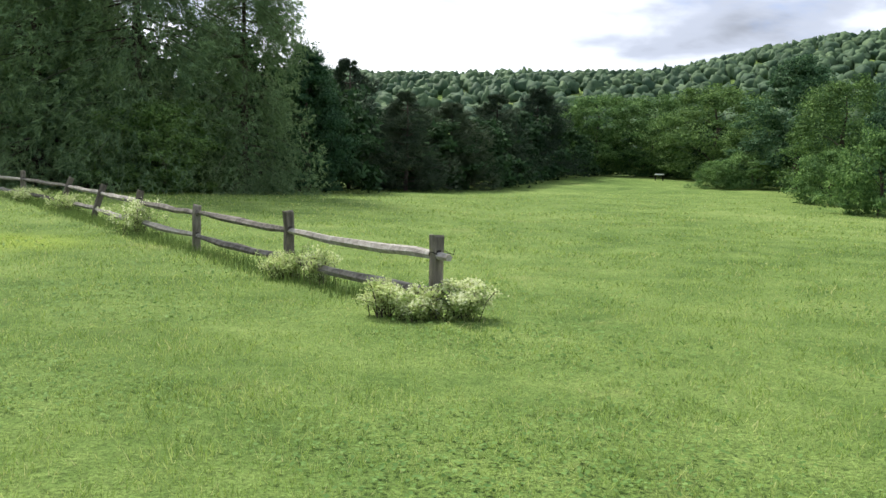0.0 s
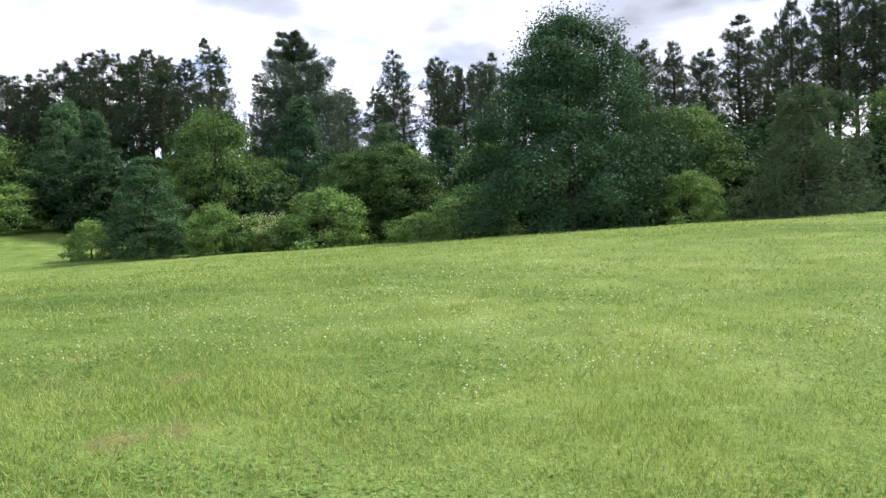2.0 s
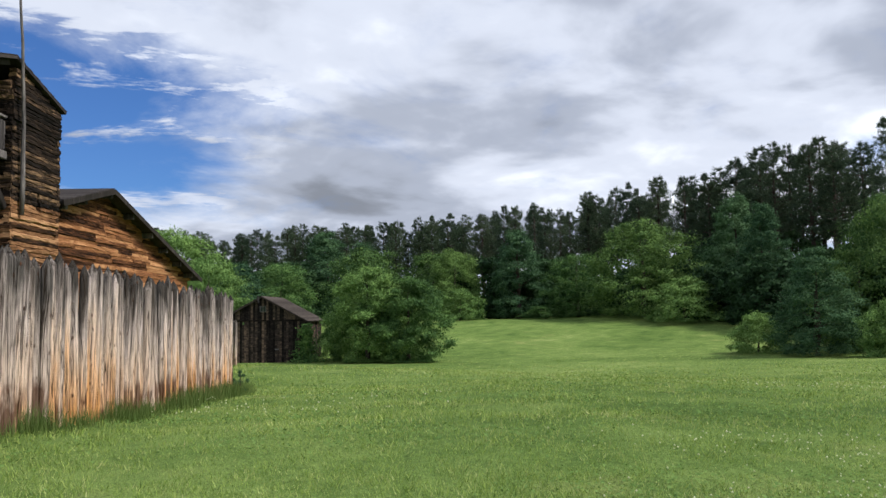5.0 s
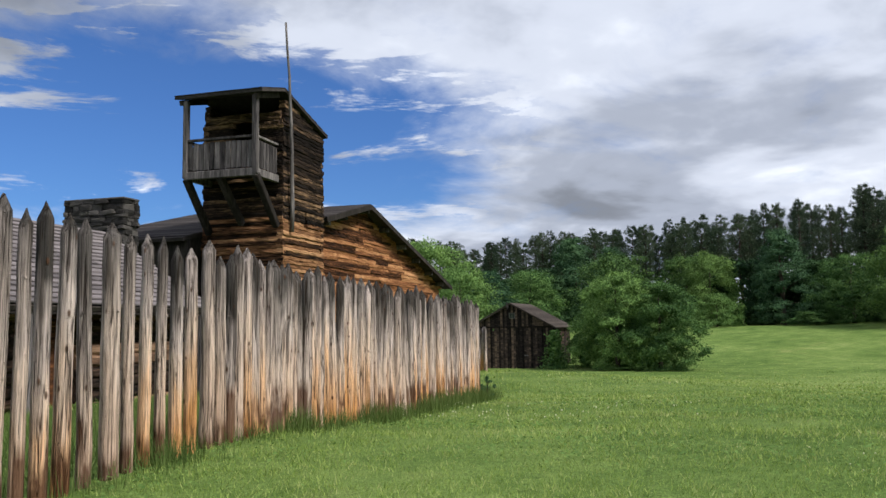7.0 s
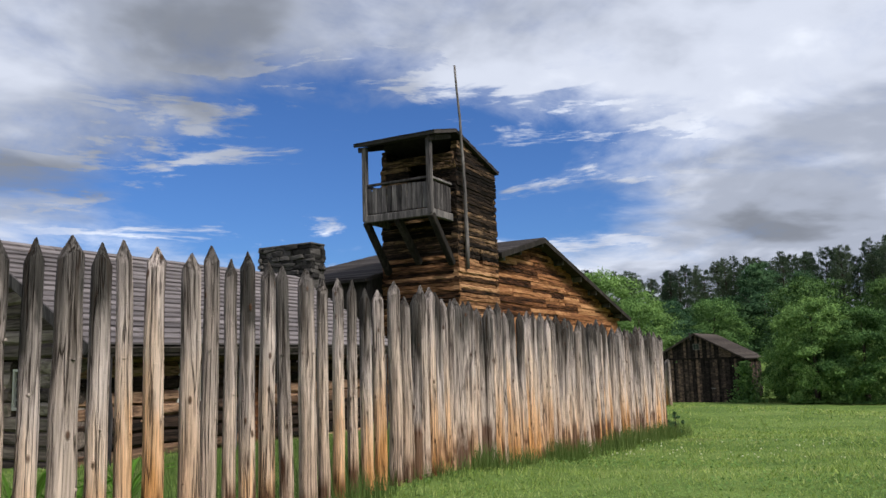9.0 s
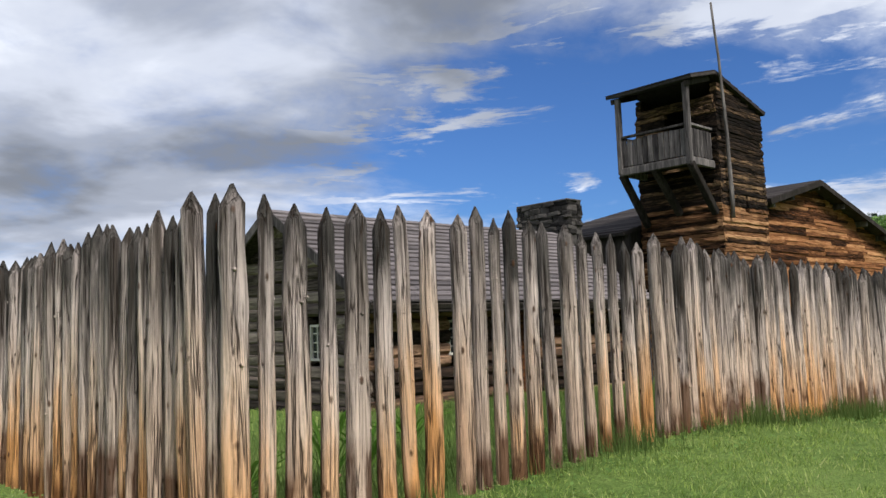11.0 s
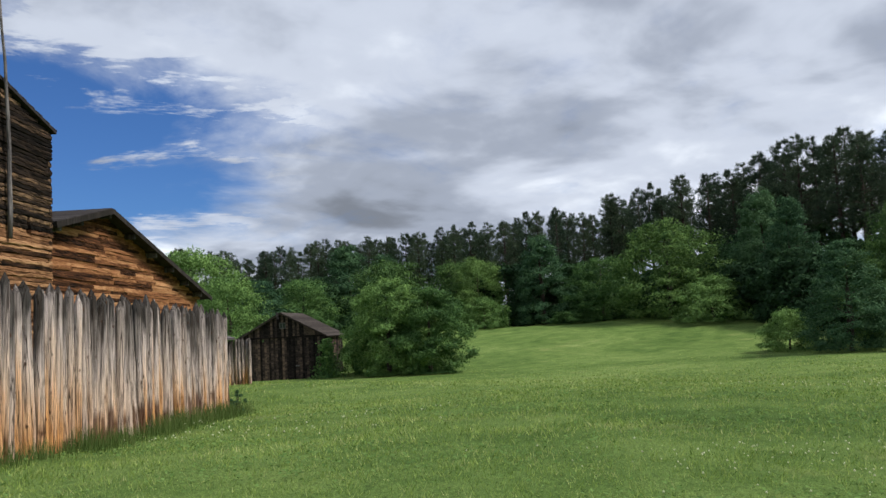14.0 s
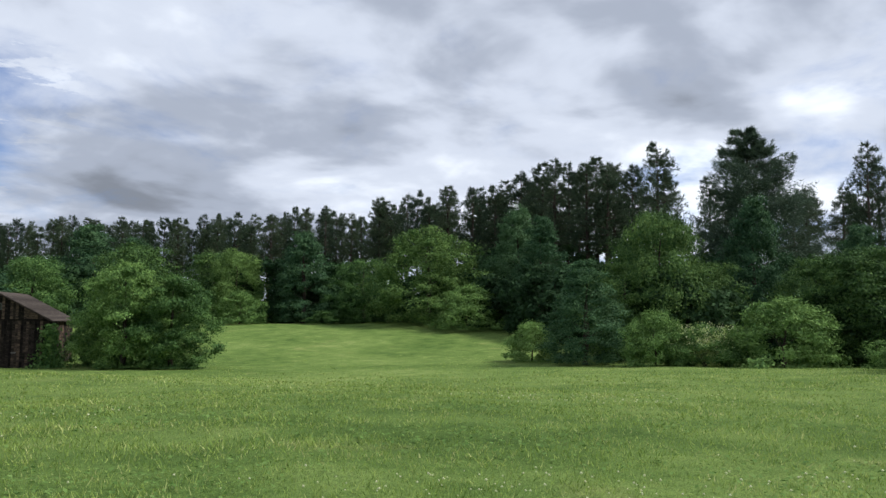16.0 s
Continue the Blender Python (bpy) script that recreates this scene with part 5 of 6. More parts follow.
make_conifer("spruce", (51, 52), 16.5, 11.5, 0.02, 38, 110, 0.24, M_SPRUCE, "huge drooping spruce with hanging grey-green boughs", "spruce_tree", -0.30, "spruces behind the fence", 0.46, 7, 0.08)
make_conifer("hemlock", (61,), 8.0, 9.0, 0.02, 24, 100, 0.19, M_HEMLOCK, "bushy hemlock with soft drooping sprays", "hemlock_tree", -0.16, "", 0.55, 6, 0.085)


def plant(kind, x, y, tall, wide, seed=None):
    """Sets a plant of a kind on the ground, scaled to its height and width."""
    pool = LIB[kind]
    rnd = random.Random(int(abs(x * 7.3 + y * 13.7) * 10))
    name, label, category, group, parts, h0, w0 = pool[rnd.randrange(len(pool))]
    ob = new(name)
    ob.empty_display_size = 0.3
    tagged(ob, label, category, group)
    s = wide / w0
    ob.matrix_world = pose(x, y, gz(x, y), 0, 0, rnd.uniform(0, 360)) @ Matrix.Diagonal((s, s, tall / h0, 1))
    for pn, me in parts:
        c = new(pn, me)
        c.parent = ob
    return ob


plant("clump", -42.0, -46.6, 7.2, 5.4)
plant("clump", -44.0, -44.4, 6.3, 5.5)
plant("clump", -44.6, -46.6, 5.8, 5.2)
plant("round", -66.8, -75.2, 9.0, 9.3)
plant("oval", -72.8, -90.9, 12.5, 11.7)
plant("light", -56.3, -78.0, 7.3, 8.3)
plant("round", -81.8, -74.8, 9.4, 7.7)
plant("bush", -76.3, -68.9, 3.8, 5.1)
plant("oval", -85.8, -67.2, 11.8, 9.4)
plant("bush", -82.4, -60.3, 1.6, 5.4)
plant("light", -85.5, -57.8, 7.7, 7.2)
plant("round", -84.5, -48.2, 10.9, 11.2)
plant("bush", -81.3, -41.5, 4.6, 7.8)
plant("oval", -89.1, -39.3, 13.7, 8.3)
plant("oval", -84.6, -34.5, 12.2, 7.2)
plant("bush", -60.4, -25.2, 2.9, 4.0)
plant("oval", -58.0, -20.3, 7.1, 6.4)
plant("round", -64.5, -19.5, 7.5, 6.5)
plant("round", -82.5, -22.1, 12.8, 8.9)
plant("bush", -57.4, -15.4, 3.5, 4.1)
plant("bush", -59.1, -12.7, 2.6, 5.0)
plant("bush", -58.8, -7.9, 4.2, 6.6)
plant("round", -67.9, -14.5, 7.5, 6.7)
plant("oval", -74.4, -11.9, 13.2, 7.0)
plant("wpine", -85.0, -13.8, 20.7, 19.0)
plant("round", -71.0, -7.1, 7.9, 6.0)
plant("round", -69.2, -3.4, 8.0, 6.7)
plant("bush", -50.8, -1.0, 1.8, 3.8)
plant("bush", -54.8, 2.5, 3.5, 6.4)
plant("big", -50.1, 8.2, 13.2, 12.3)
plant("light", -56.2, 16.9, 7.9, 5.6)
plant("bush", -48.5, 14.8, 3.1, 4.2)
plant("round", -63.8, -3.3, 7.8, 7.9)
plant("hemlock", -46.2, 20.6, 7.7, 9.0)
plant("round", -54.1, 15.7, 7.8, 7.8)
plant("hemlock", -50.7, 24.3, 8.0, 9.3)
plant("round", -55.0, 33.2, 10.2, 8.5)
plant("round", -49.0, 44.5, 10.8, 9.2)
plant("round", -53.0, 39.6, 8.4, 8.7)
plant("dome", -45.5, 36.2, 3.4, 4.8)
plant("dome", -33.1, 37.6, 2.0, 2.9)
plant("round", -44.4, 51.6, 8.6, 7.1)
plant("round", -42.1, 56.0, 9.4, 7.3)
plant("light", -33.4, 51.6, 5.4, 6.2)
plant("spruce", -19.6, 41.6, 20.0, 11.4)
plant("spruce", -14.3, 40.5, 21.0, 12.6)
plant("spruce", -9.6, 42.6, 17.5, 9.2)
plant("round", -28.6, 50.0, 7.6, 7.2)
plant("lpine", -6.2, 63.7, 9.9, 9.3)
plant("lpine", -1.7, 62.0, 7.4, 8.6)
plant("lpine", 1.8, 68.0, 7.3, 9.5)
plant("lpine", 6.5, 79.8, 8.5, 10.6)
plant("lpine", 12.1, 91.2, 10.0, 10.9)
plant("light", 21.3, 103.9, 10.4, 12.5)
plant("light", 27.6, 100.3, 9.9, 11.6)
plant("round", 32.4, 92.5, 10.9, 12.9)
plant("round", 34.5, 85.3, 7.1, 9.0)
plant("oval", 34.0, 74.7, 12.2, 12.0)
plant("bush", 26.2, 73.5, 2.5, 4.3)
plant("bush", 29.7, 74.3, 3.4, 6.1)
plant("bush", 25.9, 51.9, 3.5, 5.0)
plant("bush", 22.5, 40.1, 4.3, 4.8)
plant("oval", 28.9, 48.0, 10.2, 7.8)
plant("light", -39.1, -70.7, 11.1, 10.3)
plant("oval", -49.6, -76.3, 7.9, 8.6)
plant("light", -36.6, -59.6, 8.2, 7.0)
plant("bush", -43.2, -50.4, 4.3, 4.2)
plant("oval", -38.1, -77.9, 8.9, 8.8)
plant("oval", -81.1, -93.0, 11.7, 10.0)
plant("round", -83.3, -80.1, 9.6, 8.6)
plant("oval", -7.3, 49.5, 9.1, 5.9)
plant("round", 31.8, 62.4, 9.3, 8.8)
plant("round", -56.9, 12.6, 6.8, 7.3)
plant("round", -65.7, -17.1, 10.9, 7.3)
plant("round", -63.7, -4.4, 7.4, 6.9)
plant("spruce", -22.5, 46.5, 19.0, 10.0)
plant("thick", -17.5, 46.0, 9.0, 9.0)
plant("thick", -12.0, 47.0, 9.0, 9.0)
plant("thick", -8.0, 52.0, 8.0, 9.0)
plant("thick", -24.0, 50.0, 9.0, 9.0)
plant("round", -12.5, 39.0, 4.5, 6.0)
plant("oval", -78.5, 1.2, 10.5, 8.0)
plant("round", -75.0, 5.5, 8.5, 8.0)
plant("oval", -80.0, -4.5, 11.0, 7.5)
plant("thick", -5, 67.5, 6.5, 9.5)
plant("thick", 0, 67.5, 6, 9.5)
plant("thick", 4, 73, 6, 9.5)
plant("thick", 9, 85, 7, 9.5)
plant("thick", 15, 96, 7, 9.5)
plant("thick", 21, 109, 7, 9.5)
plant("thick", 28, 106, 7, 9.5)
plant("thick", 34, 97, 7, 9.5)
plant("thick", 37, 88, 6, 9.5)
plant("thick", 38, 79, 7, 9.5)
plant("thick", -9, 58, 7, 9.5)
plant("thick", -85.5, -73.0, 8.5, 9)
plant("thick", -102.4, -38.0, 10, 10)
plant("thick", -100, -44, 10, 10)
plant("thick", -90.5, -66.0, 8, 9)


# blossom on the shrub in the hedge and on the rose bushes along the fence
M_ROSE = leafy("rose_leaf", [(0.18, 0.27, 0.08), (0.32, 0.42, 0.14), (0.46, 0.54, 0.23)], 2.0, 0.45)


def blossom_bush(x, y, tall, wide, leaves, flowers, seed, label):
    """Arching canes set with small leaves, their outer halves thick with blossom."""
    rng = np.random.default_rng(seed)
    ob = empty("rose_bush", pose(x, y, gz(x, y)), label, "bush", "flowering bushes")
    canes = 46 if wide < 2 else 150
    a = rng.uniform(0, math.tau, canes)
    root = rng.normal(0, 0.13 * wide, (canes, 2))
    reach = wide * rng.uniform(0.10, 0.42, canes)
    rise = tall * rng.uniform(0.45, 1.1, canes)

    def on_cane(i, f):
        d = reach[i] * f ** 1.25
        return np.stack([root[i, 0] + np.cos(a[i]) * d, root[i, 1] + np.sin(a[i]) * d, rise[i] * (1.75 * f - 0.85 * f * f)], 1)

    sz = 0.016 + 0.008 * wide
    i = rng.integers(0, canes, leaves)
    p = on_cane(i, rng.uniform(0.1, 1.0, leaves)) + rng.normal(0, 0.045 * wide ** 0.6, (leaves, 3))
    p[:, 2] = np.maximum(p[:, 2], 0.01)
    v, t = leaf_cloud(p, np.tile([0.0, 0.0, 0.8], (leaves, 1)), sz, rng)
    soup("leaves", v, t, M_ROSE, ob)
    i = rng.integers(0, canes, flowers)
    f = rng.uniform(0, 1, flowers) ** 0.6 * 0.75 + 0.3
    p = on_cane(i, f) + rng.normal(0, 0.035 * wide ** 0.6, (flowers, 3)) + [0, 0, 0.02 * tall]
    keep = noise_mask(p, rng)
    v, t = leaf_cloud(p[keep], np.tile([0.0, 0.0, 0.9], (int(keep.sum()), 1)), sz * 0.62, rng, 0.2, 0.9, 0.8)
    soup("blossom", v, t, M_BLOSSOM, ob, "clusters of small cream-white flowers")
    bm = bmesh.new()
    for k in range(min(canes, 30)):
        path = on_cane(np.full(4, k), np.array([0.0, 0.35, 0.7, 1.0]))
        tube(bm, [tuple(q) for q in path], [0.006, 0.005, 0.004, 0.002], 4)
    part("stem", bm, M_BARK, ob)


def noise_mask(p, rng):
    q = np.sin(p[:, 0] * 7.1 + 1.3) + np.sin(p[:, 1] * 6.3 + 0.4) + np.sin(p[:, 2] * 8.7)
    return q + rng.normal(0, 0.7, len(p)) > -0.1


blossom_bush(0.42, 9.02, 0.42, 0.85, 1500, 6500, 81, "low rose bush in cream blossom at the fence post")
blossom_bush(-0.12, 9.0, 0.34, 0.62, 1700, 1900, 82, "low green rose bush with few blossoms under the rails")
blossom_bush(-0.45, 9.2, 0.40, 0.60, 900, 3000, 89, "low rose bush in cream blossom under the rails")
blossom_bush(-2.1, 12.2, 0.40, 0.9, 900, 2600, 83, "straggling rose bush in cream blossom by a leaning post")
blossom_bush(-1.5, 11.7, 0.52, 0.75, 700, 2000, 84, "straggling rose bush in cream blossom by a leaning post")
blossom_bush(-6.4, 18.2, 0.75, 1.5, 1300, 2600, 85, "pale rose bush in full blossom against the fence")
blossom_bush(-10.3, 23.6, 0.5, 1.7, 900, 1600, 86, "pale rose bush in full blossom against the fence")
blossom_bush(-13.0, 26.6, 0.45, 1.5, 900, 1300, 87, "pale rose bush in full blossom against the fence")
blossom_bush(-58.6, -12.6, 2.7, 5.2, 2600, 1500, 88, "wide hedge shrub sprinkled with white blossom")


# the pine plantation: rows that follow the wood's edge
def build_pines():
    edge = [(-34, 92), (-51, 80), (-58, 63), (-66, 48), (-86, 34), (-92, 22), (-99, -2), (-93, -28), (-108, -52), (-117, -80), (-118, -120), (-100, -160), (-70, -180)]
    rnd = random.Random(77)
    for row in range(4):
        for (x0, y0), (x1, y1) in zip(edge, edge[1:]):
            d = math.hypot(x1 - x0, y1 - y0)
            k = max(1, round(d / (4.6 + row * 0.7)))
            for i in range(k):
                f = (i + rnd.uniform(0.1, 0.9)) / k
                x, y = x0 + (x1 - x0) * f, y0 + (y1 - y0) * f
                r = math.hypot(x, y)
                out = 1 + (row * 6.5 + rnd.uniform(-1.5, 1.5)) / r
                low = 1.0
                if 92.5 < math.degrees(math.atan2(-x, y)) < 103.0:      # the wood thins round the white pine
                    if row < 1:
                        continue
                    low = 0.84
                low *= 1 + 0.45 * float(smooth(72, 50, math.degrees(math.atan2(-x, y))))      # the oldest stand
                plant("pine", x * out, y * out, low * 19.7 * rnd.uniform(0.90, 1.07) + row * 0.4, 6.4 * rnd.uniform(0.85, 1.2))


build_pines()


# undergrowth that closes the wood's edge beneath the trees
def build_thicket():
    edge = [(-24, 52), (-38, 56), (-47, 50), (-55, 38), (-58, 24), (-60, 8), (-66, -6), (-68, -18), (-80, -30), (-88, -42), (-92, -56), (-90, -72), (-82, -86), (-66, -92), (-48, -88)]
    rnd = random.Random(99)
    for (x0, y0), (x1, y1) in zip(edge, edge[1:]):
        d = math.hypot(x1 - x0, y1 - y0)
        k = round(d / 3.6)
        for i in range(k):
            f = (i + rnd.random()) / k
            x, y = x0 + (x1 - x0) * f + rnd.uniform(-1.5, 1.5), y0 + (y1 - y0) * f + rnd.uniform(-1.5, 1.5)
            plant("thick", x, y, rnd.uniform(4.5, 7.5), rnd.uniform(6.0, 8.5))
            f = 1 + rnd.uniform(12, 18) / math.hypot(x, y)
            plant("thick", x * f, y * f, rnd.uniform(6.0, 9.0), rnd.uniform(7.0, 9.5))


build_thicket()


# ---- woods on the hills ----
def build_far_woods():
    rng = np.random.default_rng(5)
    ico = bmesh.new()
    bmesh.ops.create_icosphere(ico, subdivisions=2, radius=1.0)
    iv = np.array([v.co for v in ico.verts])
    it = np.array([[v.index for v in f.verts] for f in ico.faces])
    ico.free()
    V, T, n0 = [], [], 0
    for i in range(3600):
        yaw = rng.uniform(-44, 20)
        r = 280 + 560 * rng.uniform(0, 1) ** 0.8
        x, y = -r * math.sin(radians(yaw)), r * math.cos(radians(yaw))
        w = rng.uniform(2.8, 5.2)
        h = rng.uniform(3.0, 5.2)
        bumpy = 1 + 0.22 * np.sin(iv @ rng.normal(0, 4, 3) + rng.uniform(0, 6)) + rng.normal(0, 0.20, len(iv))
        v = iv * bumpy[:, None] * [w, w, h] + [x, y, gz(x, y) + h * 0.75]
        V.append(v)
        T.append(it + n0)
        n0 += len(v)
    ob = soup("far_woods", np.concatenate(V), np.concatenate(T), M_HAZY_WOODS)
    tagged(ob, "unbroken green woods covering the far hills", "woods", kind="stuff")


build_far_woods()


# ---- grass ----
M_CLOVER_LEAF = leafy("clover_leaf", [(0.085, 0.165, 0.042), (0.145, 0.245, 0.066), (0.24, 0.355, 0.12)], 2.0, 0.3, 0.0)


def blades(name, label, xy, h, w, mat, lean=0.5, seed=0):
    rng = np.random.default_rng(seed)
    k = len(xy)
    a = rng.uniform(0, math.tau, k)
    z = ground_z(xy[:, 0], xy[:, 1]) + 0.02 * np.sin(xy[:, 0] * 2.1 + 0.3) * np.sin(xy[:, 1] * 1.7)
    base = np.stack([xy[:, 0], xy[:, 1], z - 0.015], 1)
    side = np.stack([np.cos(a), np.sin(a), 0 * a], 1) * w[:, None] / 2
    b = rng.uniform(0, math.tau, k)
    tip = base + np.stack([np.cos(b) * lean * h * rng.uniform(0, 1, k), np.sin(b) * lean * h * rng.uniform(0, 1, k), h], 1)
    v = np.stack([base - side, base + side, tip], 1).reshape(-1, 3)
    ob = soup(name, v, np.arange(3 * k).reshape(-1, 3), mat)
    tagged(ob, label, "grass", kind="stuff")


def in_fort(xy):
    u = -(xy[:, 0] + xy[:, 1]) * 0.70711
    v = (xy[:, 0] - xy[:, 1]) * 0.70711
    return (u > 4.8) & (v > 3.3) & (u < 45)


def value_noise(x, y, cell, seed):
    """Smooth random values from 0 to 1 that change over a cell's width."""
    grid = np.random.default_rng(seed).uniform(0, 1, (256, 256))
    gx, gy = x / cell, y / cell
    ix, iy = np.floor(gx).astype(int), np.floor(gy).astype(int)
    fx, fy = smooth(0, 1, gx - ix), smooth(0, 1, gy - iy)
    a, b = grid[ix % 256, iy % 256], grid[(ix + 1) % 256, iy % 256]
    c, d = grid[ix % 256, (iy + 1) % 256], grid[(ix + 1) % 256, (iy + 1) % 256]
    return (a * (1 - fx) + b * fx) * (1 - fy) + (c * (1 - fx) + d * fx) * fy


def round_about(rng, k, far):
    """Distances from the walk's middle: even near it, thinning out towards far."""
    near = 4.0 * np.sqrt(rng.uniform(0, 1, k))
    away = 4.0 * np.exp(rng.uniform(0, 1, k) * math.log(far / 4.0))
    share = 1 / (2 * math.log(far / 4.0) + 1)
    return np.where(rng.uniform(0, 1, k) < share, near, away)


# thin places where the soil shows: place and half-width
BARE = ((-5.74, -3.36, 0.26), (-6.13, -5.5, 0.28), (-5.03, -3.4, 0.20), (-6.08, -2.06, 0.16), (-9.4, -2.88, 0.18))


def build_grass():
    rng = np.random.default_rng(3)
    k = 640000
    r = round_about(rng, k, 70)
    yaw = np.radians(rng.uniform(-60, 235, k))
    xy = np.stack([-2.6 - r * np.sin(yaw), -0.9 + r * np.cos(yaw)], 1)
    patch = 0.5 + 0.5 * np.sin(xy[:, 0] * 0.9 + 2 * np.sin(xy[:, 1] * 0.7)) * np.sin(xy[:, 1] * 1.1 + 1.5 * np.sin(xy[:, 0] * 0.5))
    far = np.clip(r / 6, 1, 6)
    h = rng.uniform(0.02, 0.06, k) * (0.7 + 0.6 * patch) * (1 + 0.06 * far)
    w = 0.0075 * far * rng.uniform(0.7, 1.4, k)
    # it grows in tufts, with thin places between them
    tuft = 0.55 * value_noise(xy[:, 0], xy[:, 1], 0.22, 11) + 0.45 * value_noise(xy[:, 0], xy[:, 1], 0.9, 12)
    grow = tuft + rng.normal(0, 0.12, k) > 0.36
    for px, py, wide in BARE:
        grow &= (np.hypot(xy[:, 0] - px, (xy[:, 1] - py) * 1.3) > wide * rng.uniform(0.3, 1.3, k)) | (rng.uniform(0, 1, k) < 0.25)
    h = h * (0.45 + 1.25 * tuft)
    blades("grass", "short mown meadow grass with paler seed stalks", xy[grow], h[grow], w[grow], M_BLADE, 1.2, 1)
    # tussocks standing over the mown grass, and flat clover leaves between them
    c = 11000
    r = round_about(rng, c, 34)
    yaw = np.radians(rng.uniform(-60, 235, c))
    cx, cy = -2.6 - r * np.sin(yaw), -0.9 + r * np.cos(yaw)
    reps = 16
    big = np.repeat(np.clip(r / 7, 1, 3), reps)
    xy = np.stack([np.repeat(cx, reps), np.repeat(cy, reps)], 1) + rng.normal(0, 0.07, (c * reps, 2)) * big[:, None]
    tall = np.repeat(rng.uniform(0.03, 0.085, c) * (1 + 0.9 * (rng.uniform(0, 1, c) < 0.08)), reps)
    blades("grass_tussocks", "scattered taller tussocks in the mown meadow", xy, tall * rng.uniform(0.5, 1.1, c * reps), 0.006 * big, M_BLADE, 0.9, 5)
    k = 130000
    r = round_about(rng, k, 26)
    yaw = np.radians(rng.uniform(-60, 235, k))
    x, y = -2.6 - r * np.sin(yaw), -0.9 + r * np.cos(yaw)
    q = np.sin(x * 1.3 + 0.7 * np.sin(y * 1.9)) + np.sin(y * 1.7 + x * 0.6) + rng.normal(0, 0.5, k)
    x, y, r = x[q > 0.3], y[q > 0.3], r[q > 0.3]
    p = np.stack([x, y, ground_z(x, y) + rng.uniform(0.02, 0.055, len(x))], 1)
    vv, tt = leaf_cloud(p, np.tile([0.0, 0.0, 2.2], (len(x), 1)), 0.015 * np.clip(r / 7, 1, 1.7), rng, 0.2, 0.85, 0.5)
    tagged(soup("clover_leaves", vv, tt, M_CLOVER_LEAF), "flat green clover leaves in patches of the lawn", "clover", kind="stuff")
    # tall grass along the foot of the stakes and inside the fort
    k = 26000
    u = rng.uniform(4.4, 21.8, k)
    v = 3.35 + rng.choice([-1, 1], k) * np.abs(rng.normal(0.0, 0.22, k)) - 0.02
    clump = np.sin(u * 2.3 + 0.6) + np.sin(u * 5.1) + 0.30 * (u - 11.5)
    keep = rng.normal(0, 0.8, k) < clump * 0.8 - 0.1
    u, v, clump = u[keep], v[keep], clump[keep]
    xy = np.stack([-(u) * 0.70711 + v * 0.70711, -(u) * 0.70711 - v * 0.70711], 1)
    blades("tall_grass", "long tufts of uncut grass along the foot of the palisade", xy, rng.uniform(0.10, 0.38, len(u)) * (0.75 + 0.16 * np.clip(clump, 0, 2.5)), np.full(len(u), 0.009), M_TALL, 0.5, 2)
    k = 16000
    u, v = rng.uniform(5.2, 18.0, k), rng.uniform(3.7, 8.0, k)
    xy = np.stack([-(u) * 0.70711 + v * 0.70711, -(u) * 0.70711 - v * 0.70711], 1)
    blades("fort_grass", "rank tall grass growing inside the palisade", xy, rng.uniform(0.06, 0.24, k), np.full(k, 0.014), M_TALL, 0.6, 3)
    # long grass under the fence
    k = 5000
    f = rng.uniform(0, 1, k)
    xy = np.stack([0.2 - 15.5 * f + rng.normal(0, 0.22, k), 9.2 + 20.7 * f + rng.normal(0, 0.22, k)], 1)
    blades("fence_grass", "uncut grass under the fence rails", xy, rng.uniform(0.08, 0.30, k), np.full(k, 0.014), M_TALL, 0.6, 4)


build_grass()


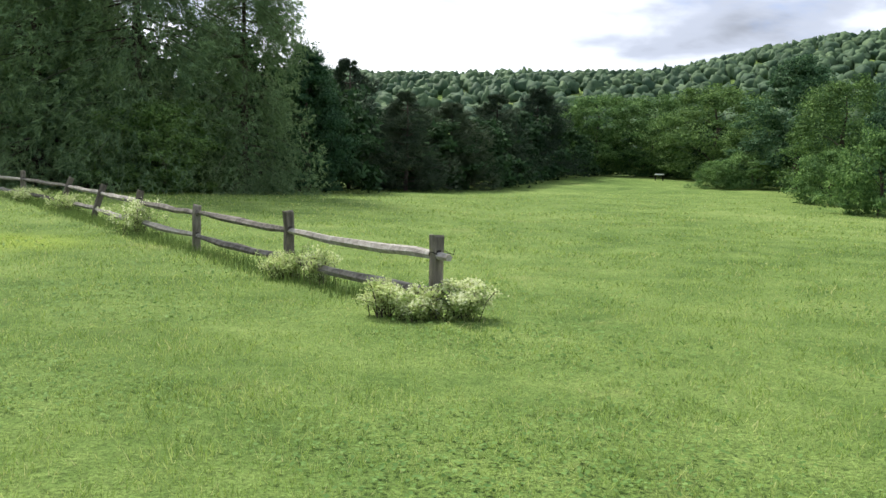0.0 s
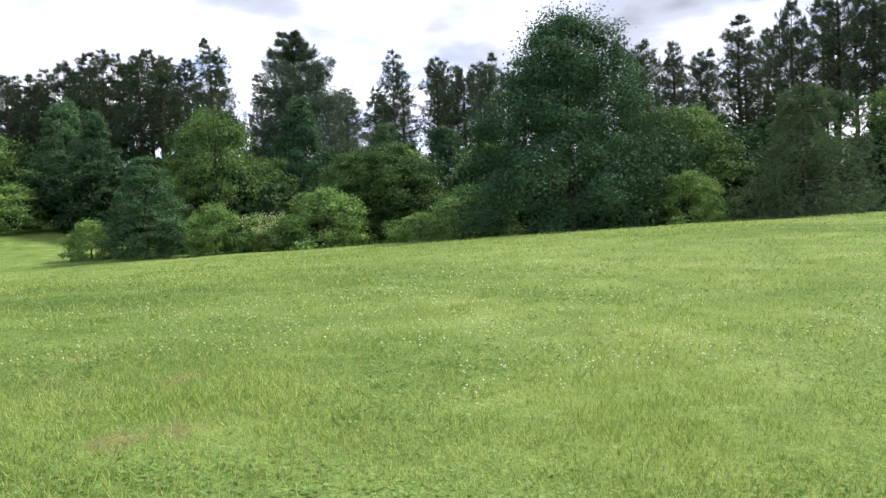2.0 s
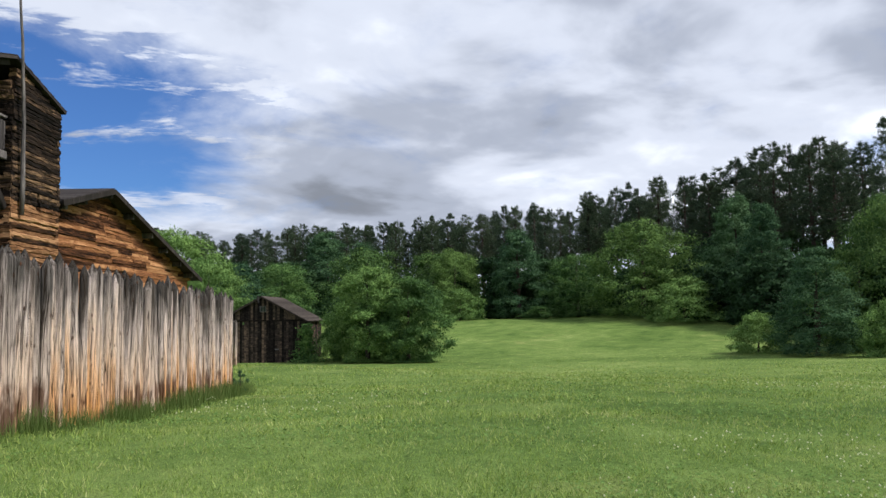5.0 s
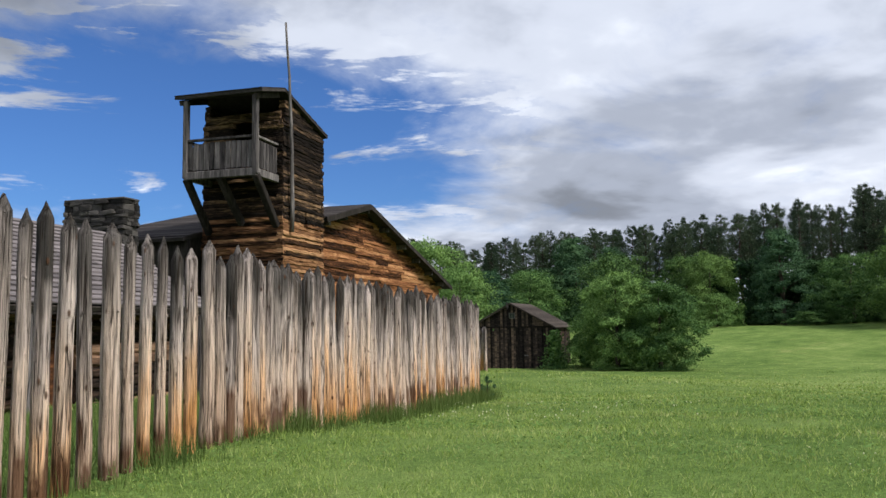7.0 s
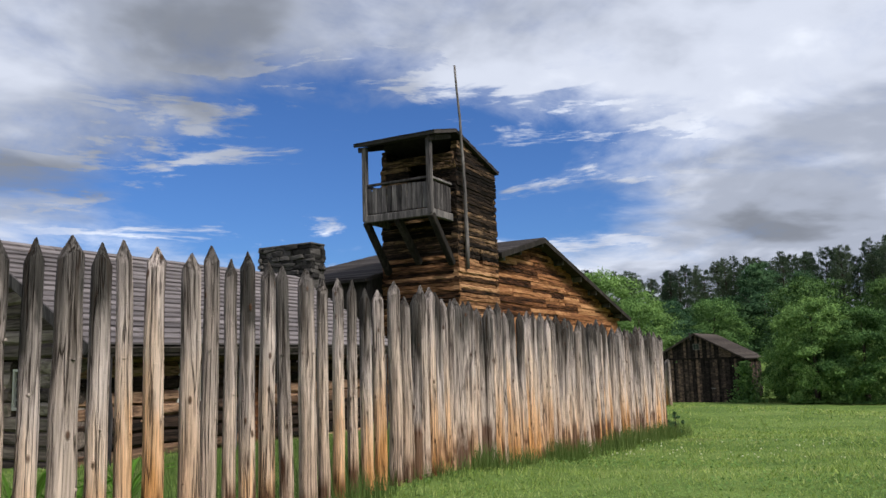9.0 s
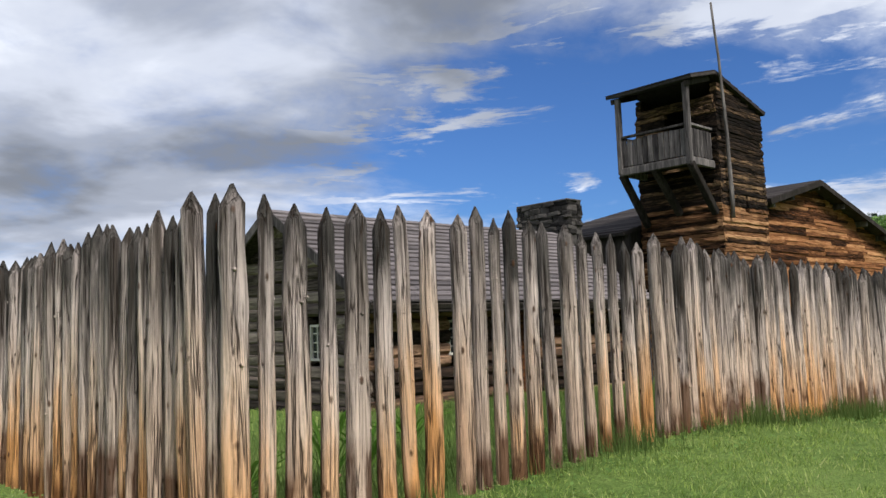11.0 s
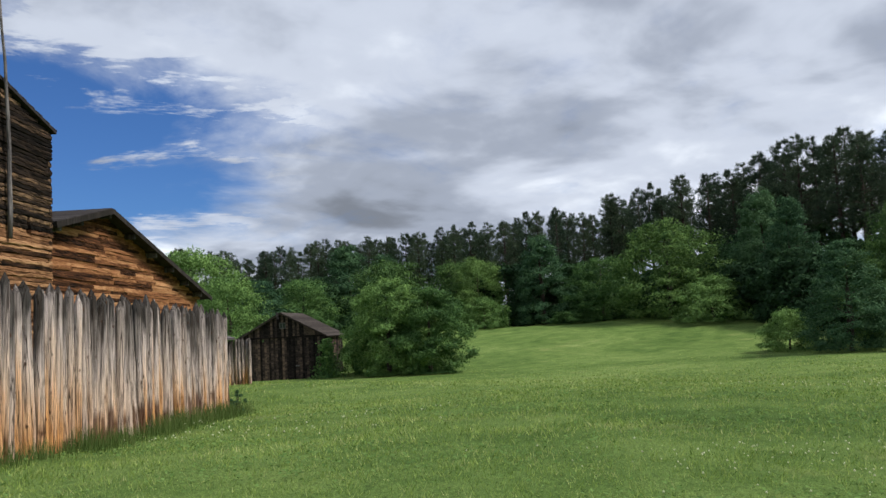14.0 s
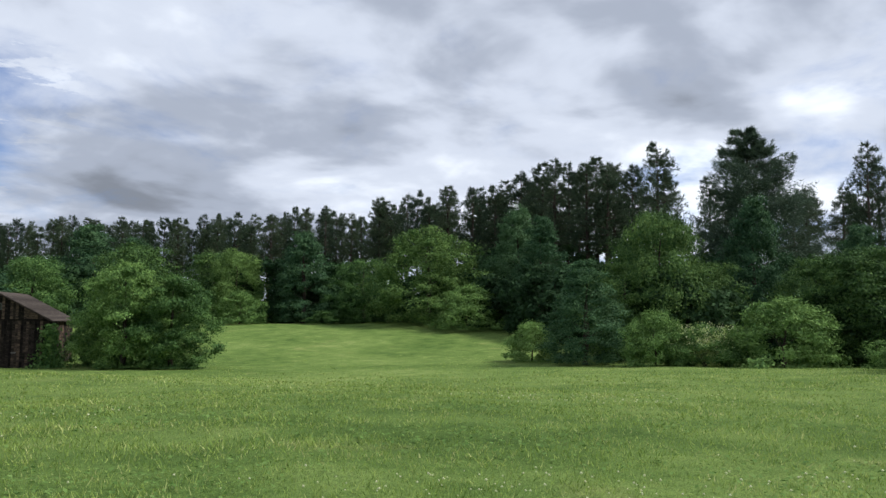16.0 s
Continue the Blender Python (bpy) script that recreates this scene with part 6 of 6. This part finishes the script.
def build_clover():
    rng = np.random.default_rng(8)
    octa = np.array([(1, 0, 0), (0, 1, 0), (-1, 0, 0), (0, -1, 0), (0, 0, 1.0), (0, 0, -0.6)])
    ot = np.array([(0, 1, 4), (1, 2, 4), (2, 3, 4), (3, 0, 4), (1, 0, 5), (2, 1, 5), (3, 2, 5), (0, 3, 5)])
    k = 22000
    r = 2.2 * np.exp(rng.uniform(0, 1, k) * math.log(48 / 2.2))
    yaw = np.radians(rng.uniform(45, 165, k))
    x, y = -2.6 - r * np.sin(yaw), -0.9 + r * np.cos(yaw)
    q = np.sin(x * 0.55 + 1.1) + np.sin(y * 0.62 + x * 0.3) + np.sin(x * 1.7 + y * 1.3) * 0.7
    q = q + 1.3 * np.exp(-((np.degrees(yaw) - 76) / 17) ** 2) * (r < 17)
    for px, py, wide, much in ((-10.2, -11.1, 1.6, 1.5), (-6.4, -8.3, 1.2, 1.1), (-23.0, -9.4, 3.5, 1.3), (-11.5, -0.8, 3.0, 0.9), (-7.3, 2.8, 2.2, 1.0), (-18.7, 0.3, 3.5, 1.0), (-15.4, 5.6, 2.5, 0.8)):
        q = q + much * np.exp(-((x - px) ** 2 + (y - py) ** 2) / (2 * wide ** 2))
    keep = (rng.uniform(0, 1, k) < 0.42) & (q + rng.normal(0, 0.45, k) > 1.35 + 0.03 * np.clip(r - 14, 0, 60) + 0.45 * (np.degrees(yaw) > 99) + 0.4 * (np.degrees(yaw) > 130)) & ~in_fort(np.stack([x, y], 1))
    x, y, r = x[keep], y[keep], r[keep]
    s = rng.uniform(0.006, 0.0125, len(x)) * np.clip(r / 8, 1, 1.6)
    z = ground_z(x, y) + rng.uniform(0.06, 0.11, len(x))
    v = (octa[None] * s[:, None, None] + np.stack([x, y, z], 1)[:, None]).reshape(-1, 3)
    t = (ot[None] + (np.arange(len(x)) * 6)[:, None, None]).reshape(-1, 3)
    ob = soup("clover_flowers", v, t, M_CLOVER)
    tagged(ob, "white clover heads scattered in drifts over the lawn", "flowers", kind="stuff")


build_clover()


# dark weed at the end of the palisade and creeper on the barn's corner
def build_weeds():
    for (u, v, tall, wide, seed) in ((21.05, 3.15, 0.55, 0.35, 91), (21.15, 3.3, 0.35, 0.4, 92)):
        rng = np.random.default_rng(seed)
        ob = empty("weed", fort_at(u, v), "dark leafy weed at the end of the palisade", "weed")
        p, w = lobed_crown(rng, tall, wide, 0.02, 10, 700, "round")
        a, t = leaf_cloud(p, w, 0.022, rng)
        soup("leaves", a, t, M_LEAF_DARK, ob)
        bm = bmesh.new()
        for i in range(4):
            tube(bm, [(0, 0, -0.05), (rng.uniform(-.1, .1), rng.uniform(-.1, .1), tall * 0.8)], [0.012, 0.004], 5)
        part("stem", bm, M_BARK, ob)
    rng = np.random.default_rng(93)
    barn = bpy.data.objects["barn"].matrix_world
    ob = empty("creeper", barn @ pose(3.35, -0.1, -0.1), "light-green creeper climbing the barn corner", "vine")
    k = 1500
    z = rng.uniform(0, 1, k) ** 1.5 * 3.0
    p = np.stack([rng.normal(0.05, 0.25 + 0.55 * np.exp(-z * 1.2), k), rng.normal(-0.1, 0.22 + 0.3 * np.exp(-z), k), z], 1)
    a, t = leaf_cloud(p, np.tile([0.2, -0.8, 0.4], (k, 1)), 0.11, rng)
    soup("leaves", a, t, M_LEAF_LIGHT, ob)
    bm = bmesh.new()
    tube(bm, [(0, 0, -0.1), (0.05, -0.02, 1.2), (0.0, 0.0, 2.7)], [0.03, 0.02, 0.008], 6)
    part("stem", bm, M_BARK, ob)


build_weeds()


def build_leaf_clumps():
    """Lush arching plants inside the fort, seen between the stakes."""
    for (u, v, tall, seed) in ((6.15, 4.2, 0.85, 1), (6.75, 4.5, 0.7, 2), (5.5, 4.4, 0.6, 3), (7.6, 4.9, 0.6, 4), (5.15, 4.0, 0.5, 5)):
        rnd = random.Random(seed)
        ob = empty("garden_plant", fort_at(u, v), "lush green plant with long arching leaves behind the stakes", "plant", "plants inside the fort")
        for i in range(16):
            a = rnd.uniform(0, math.tau)
            r, h, w = rnd.uniform(0.15, 0.5), tall * rnd.uniform(0.6, 1.1), rnd.uniform(0.018, 0.034)
            d, sd = Vector((math.cos(a), math.sin(a), 0)), Vector((-math.sin(a), math.cos(a), 0))
            verts, faces = [], []
            for k in range(6):
                f = k / 5
                c = d * r * f ** 1.3 + Vector((0, 0, h * (1.5 * f - 0.72 * f * f)))
                ww = w * (0.5 + 1.2 * f) * (1 - f) ** 0.6 + 0.002
                verts += [c - sd * ww + Vector((0, 0, 0.01)), c, c + sd * ww + Vector((0, 0, 0.01))]
                if k:
                    n0 = 3 * k
                    faces += [(n0 - 3, n0 - 2, n0 + 1, n0), (n0 - 2, n0 - 1, n0 + 2, n0 + 1)]
            link_mesh("leaf", verts, faces, M_LUSH, ob)


M_LUSH = leafy("lush_leaf", [(0.06, 0.15, 0.02), (0.10, 0.23, 0.03), (0.16, 0.31, 0.05)], 2.0, 0.35)
build_leaf_clumps()
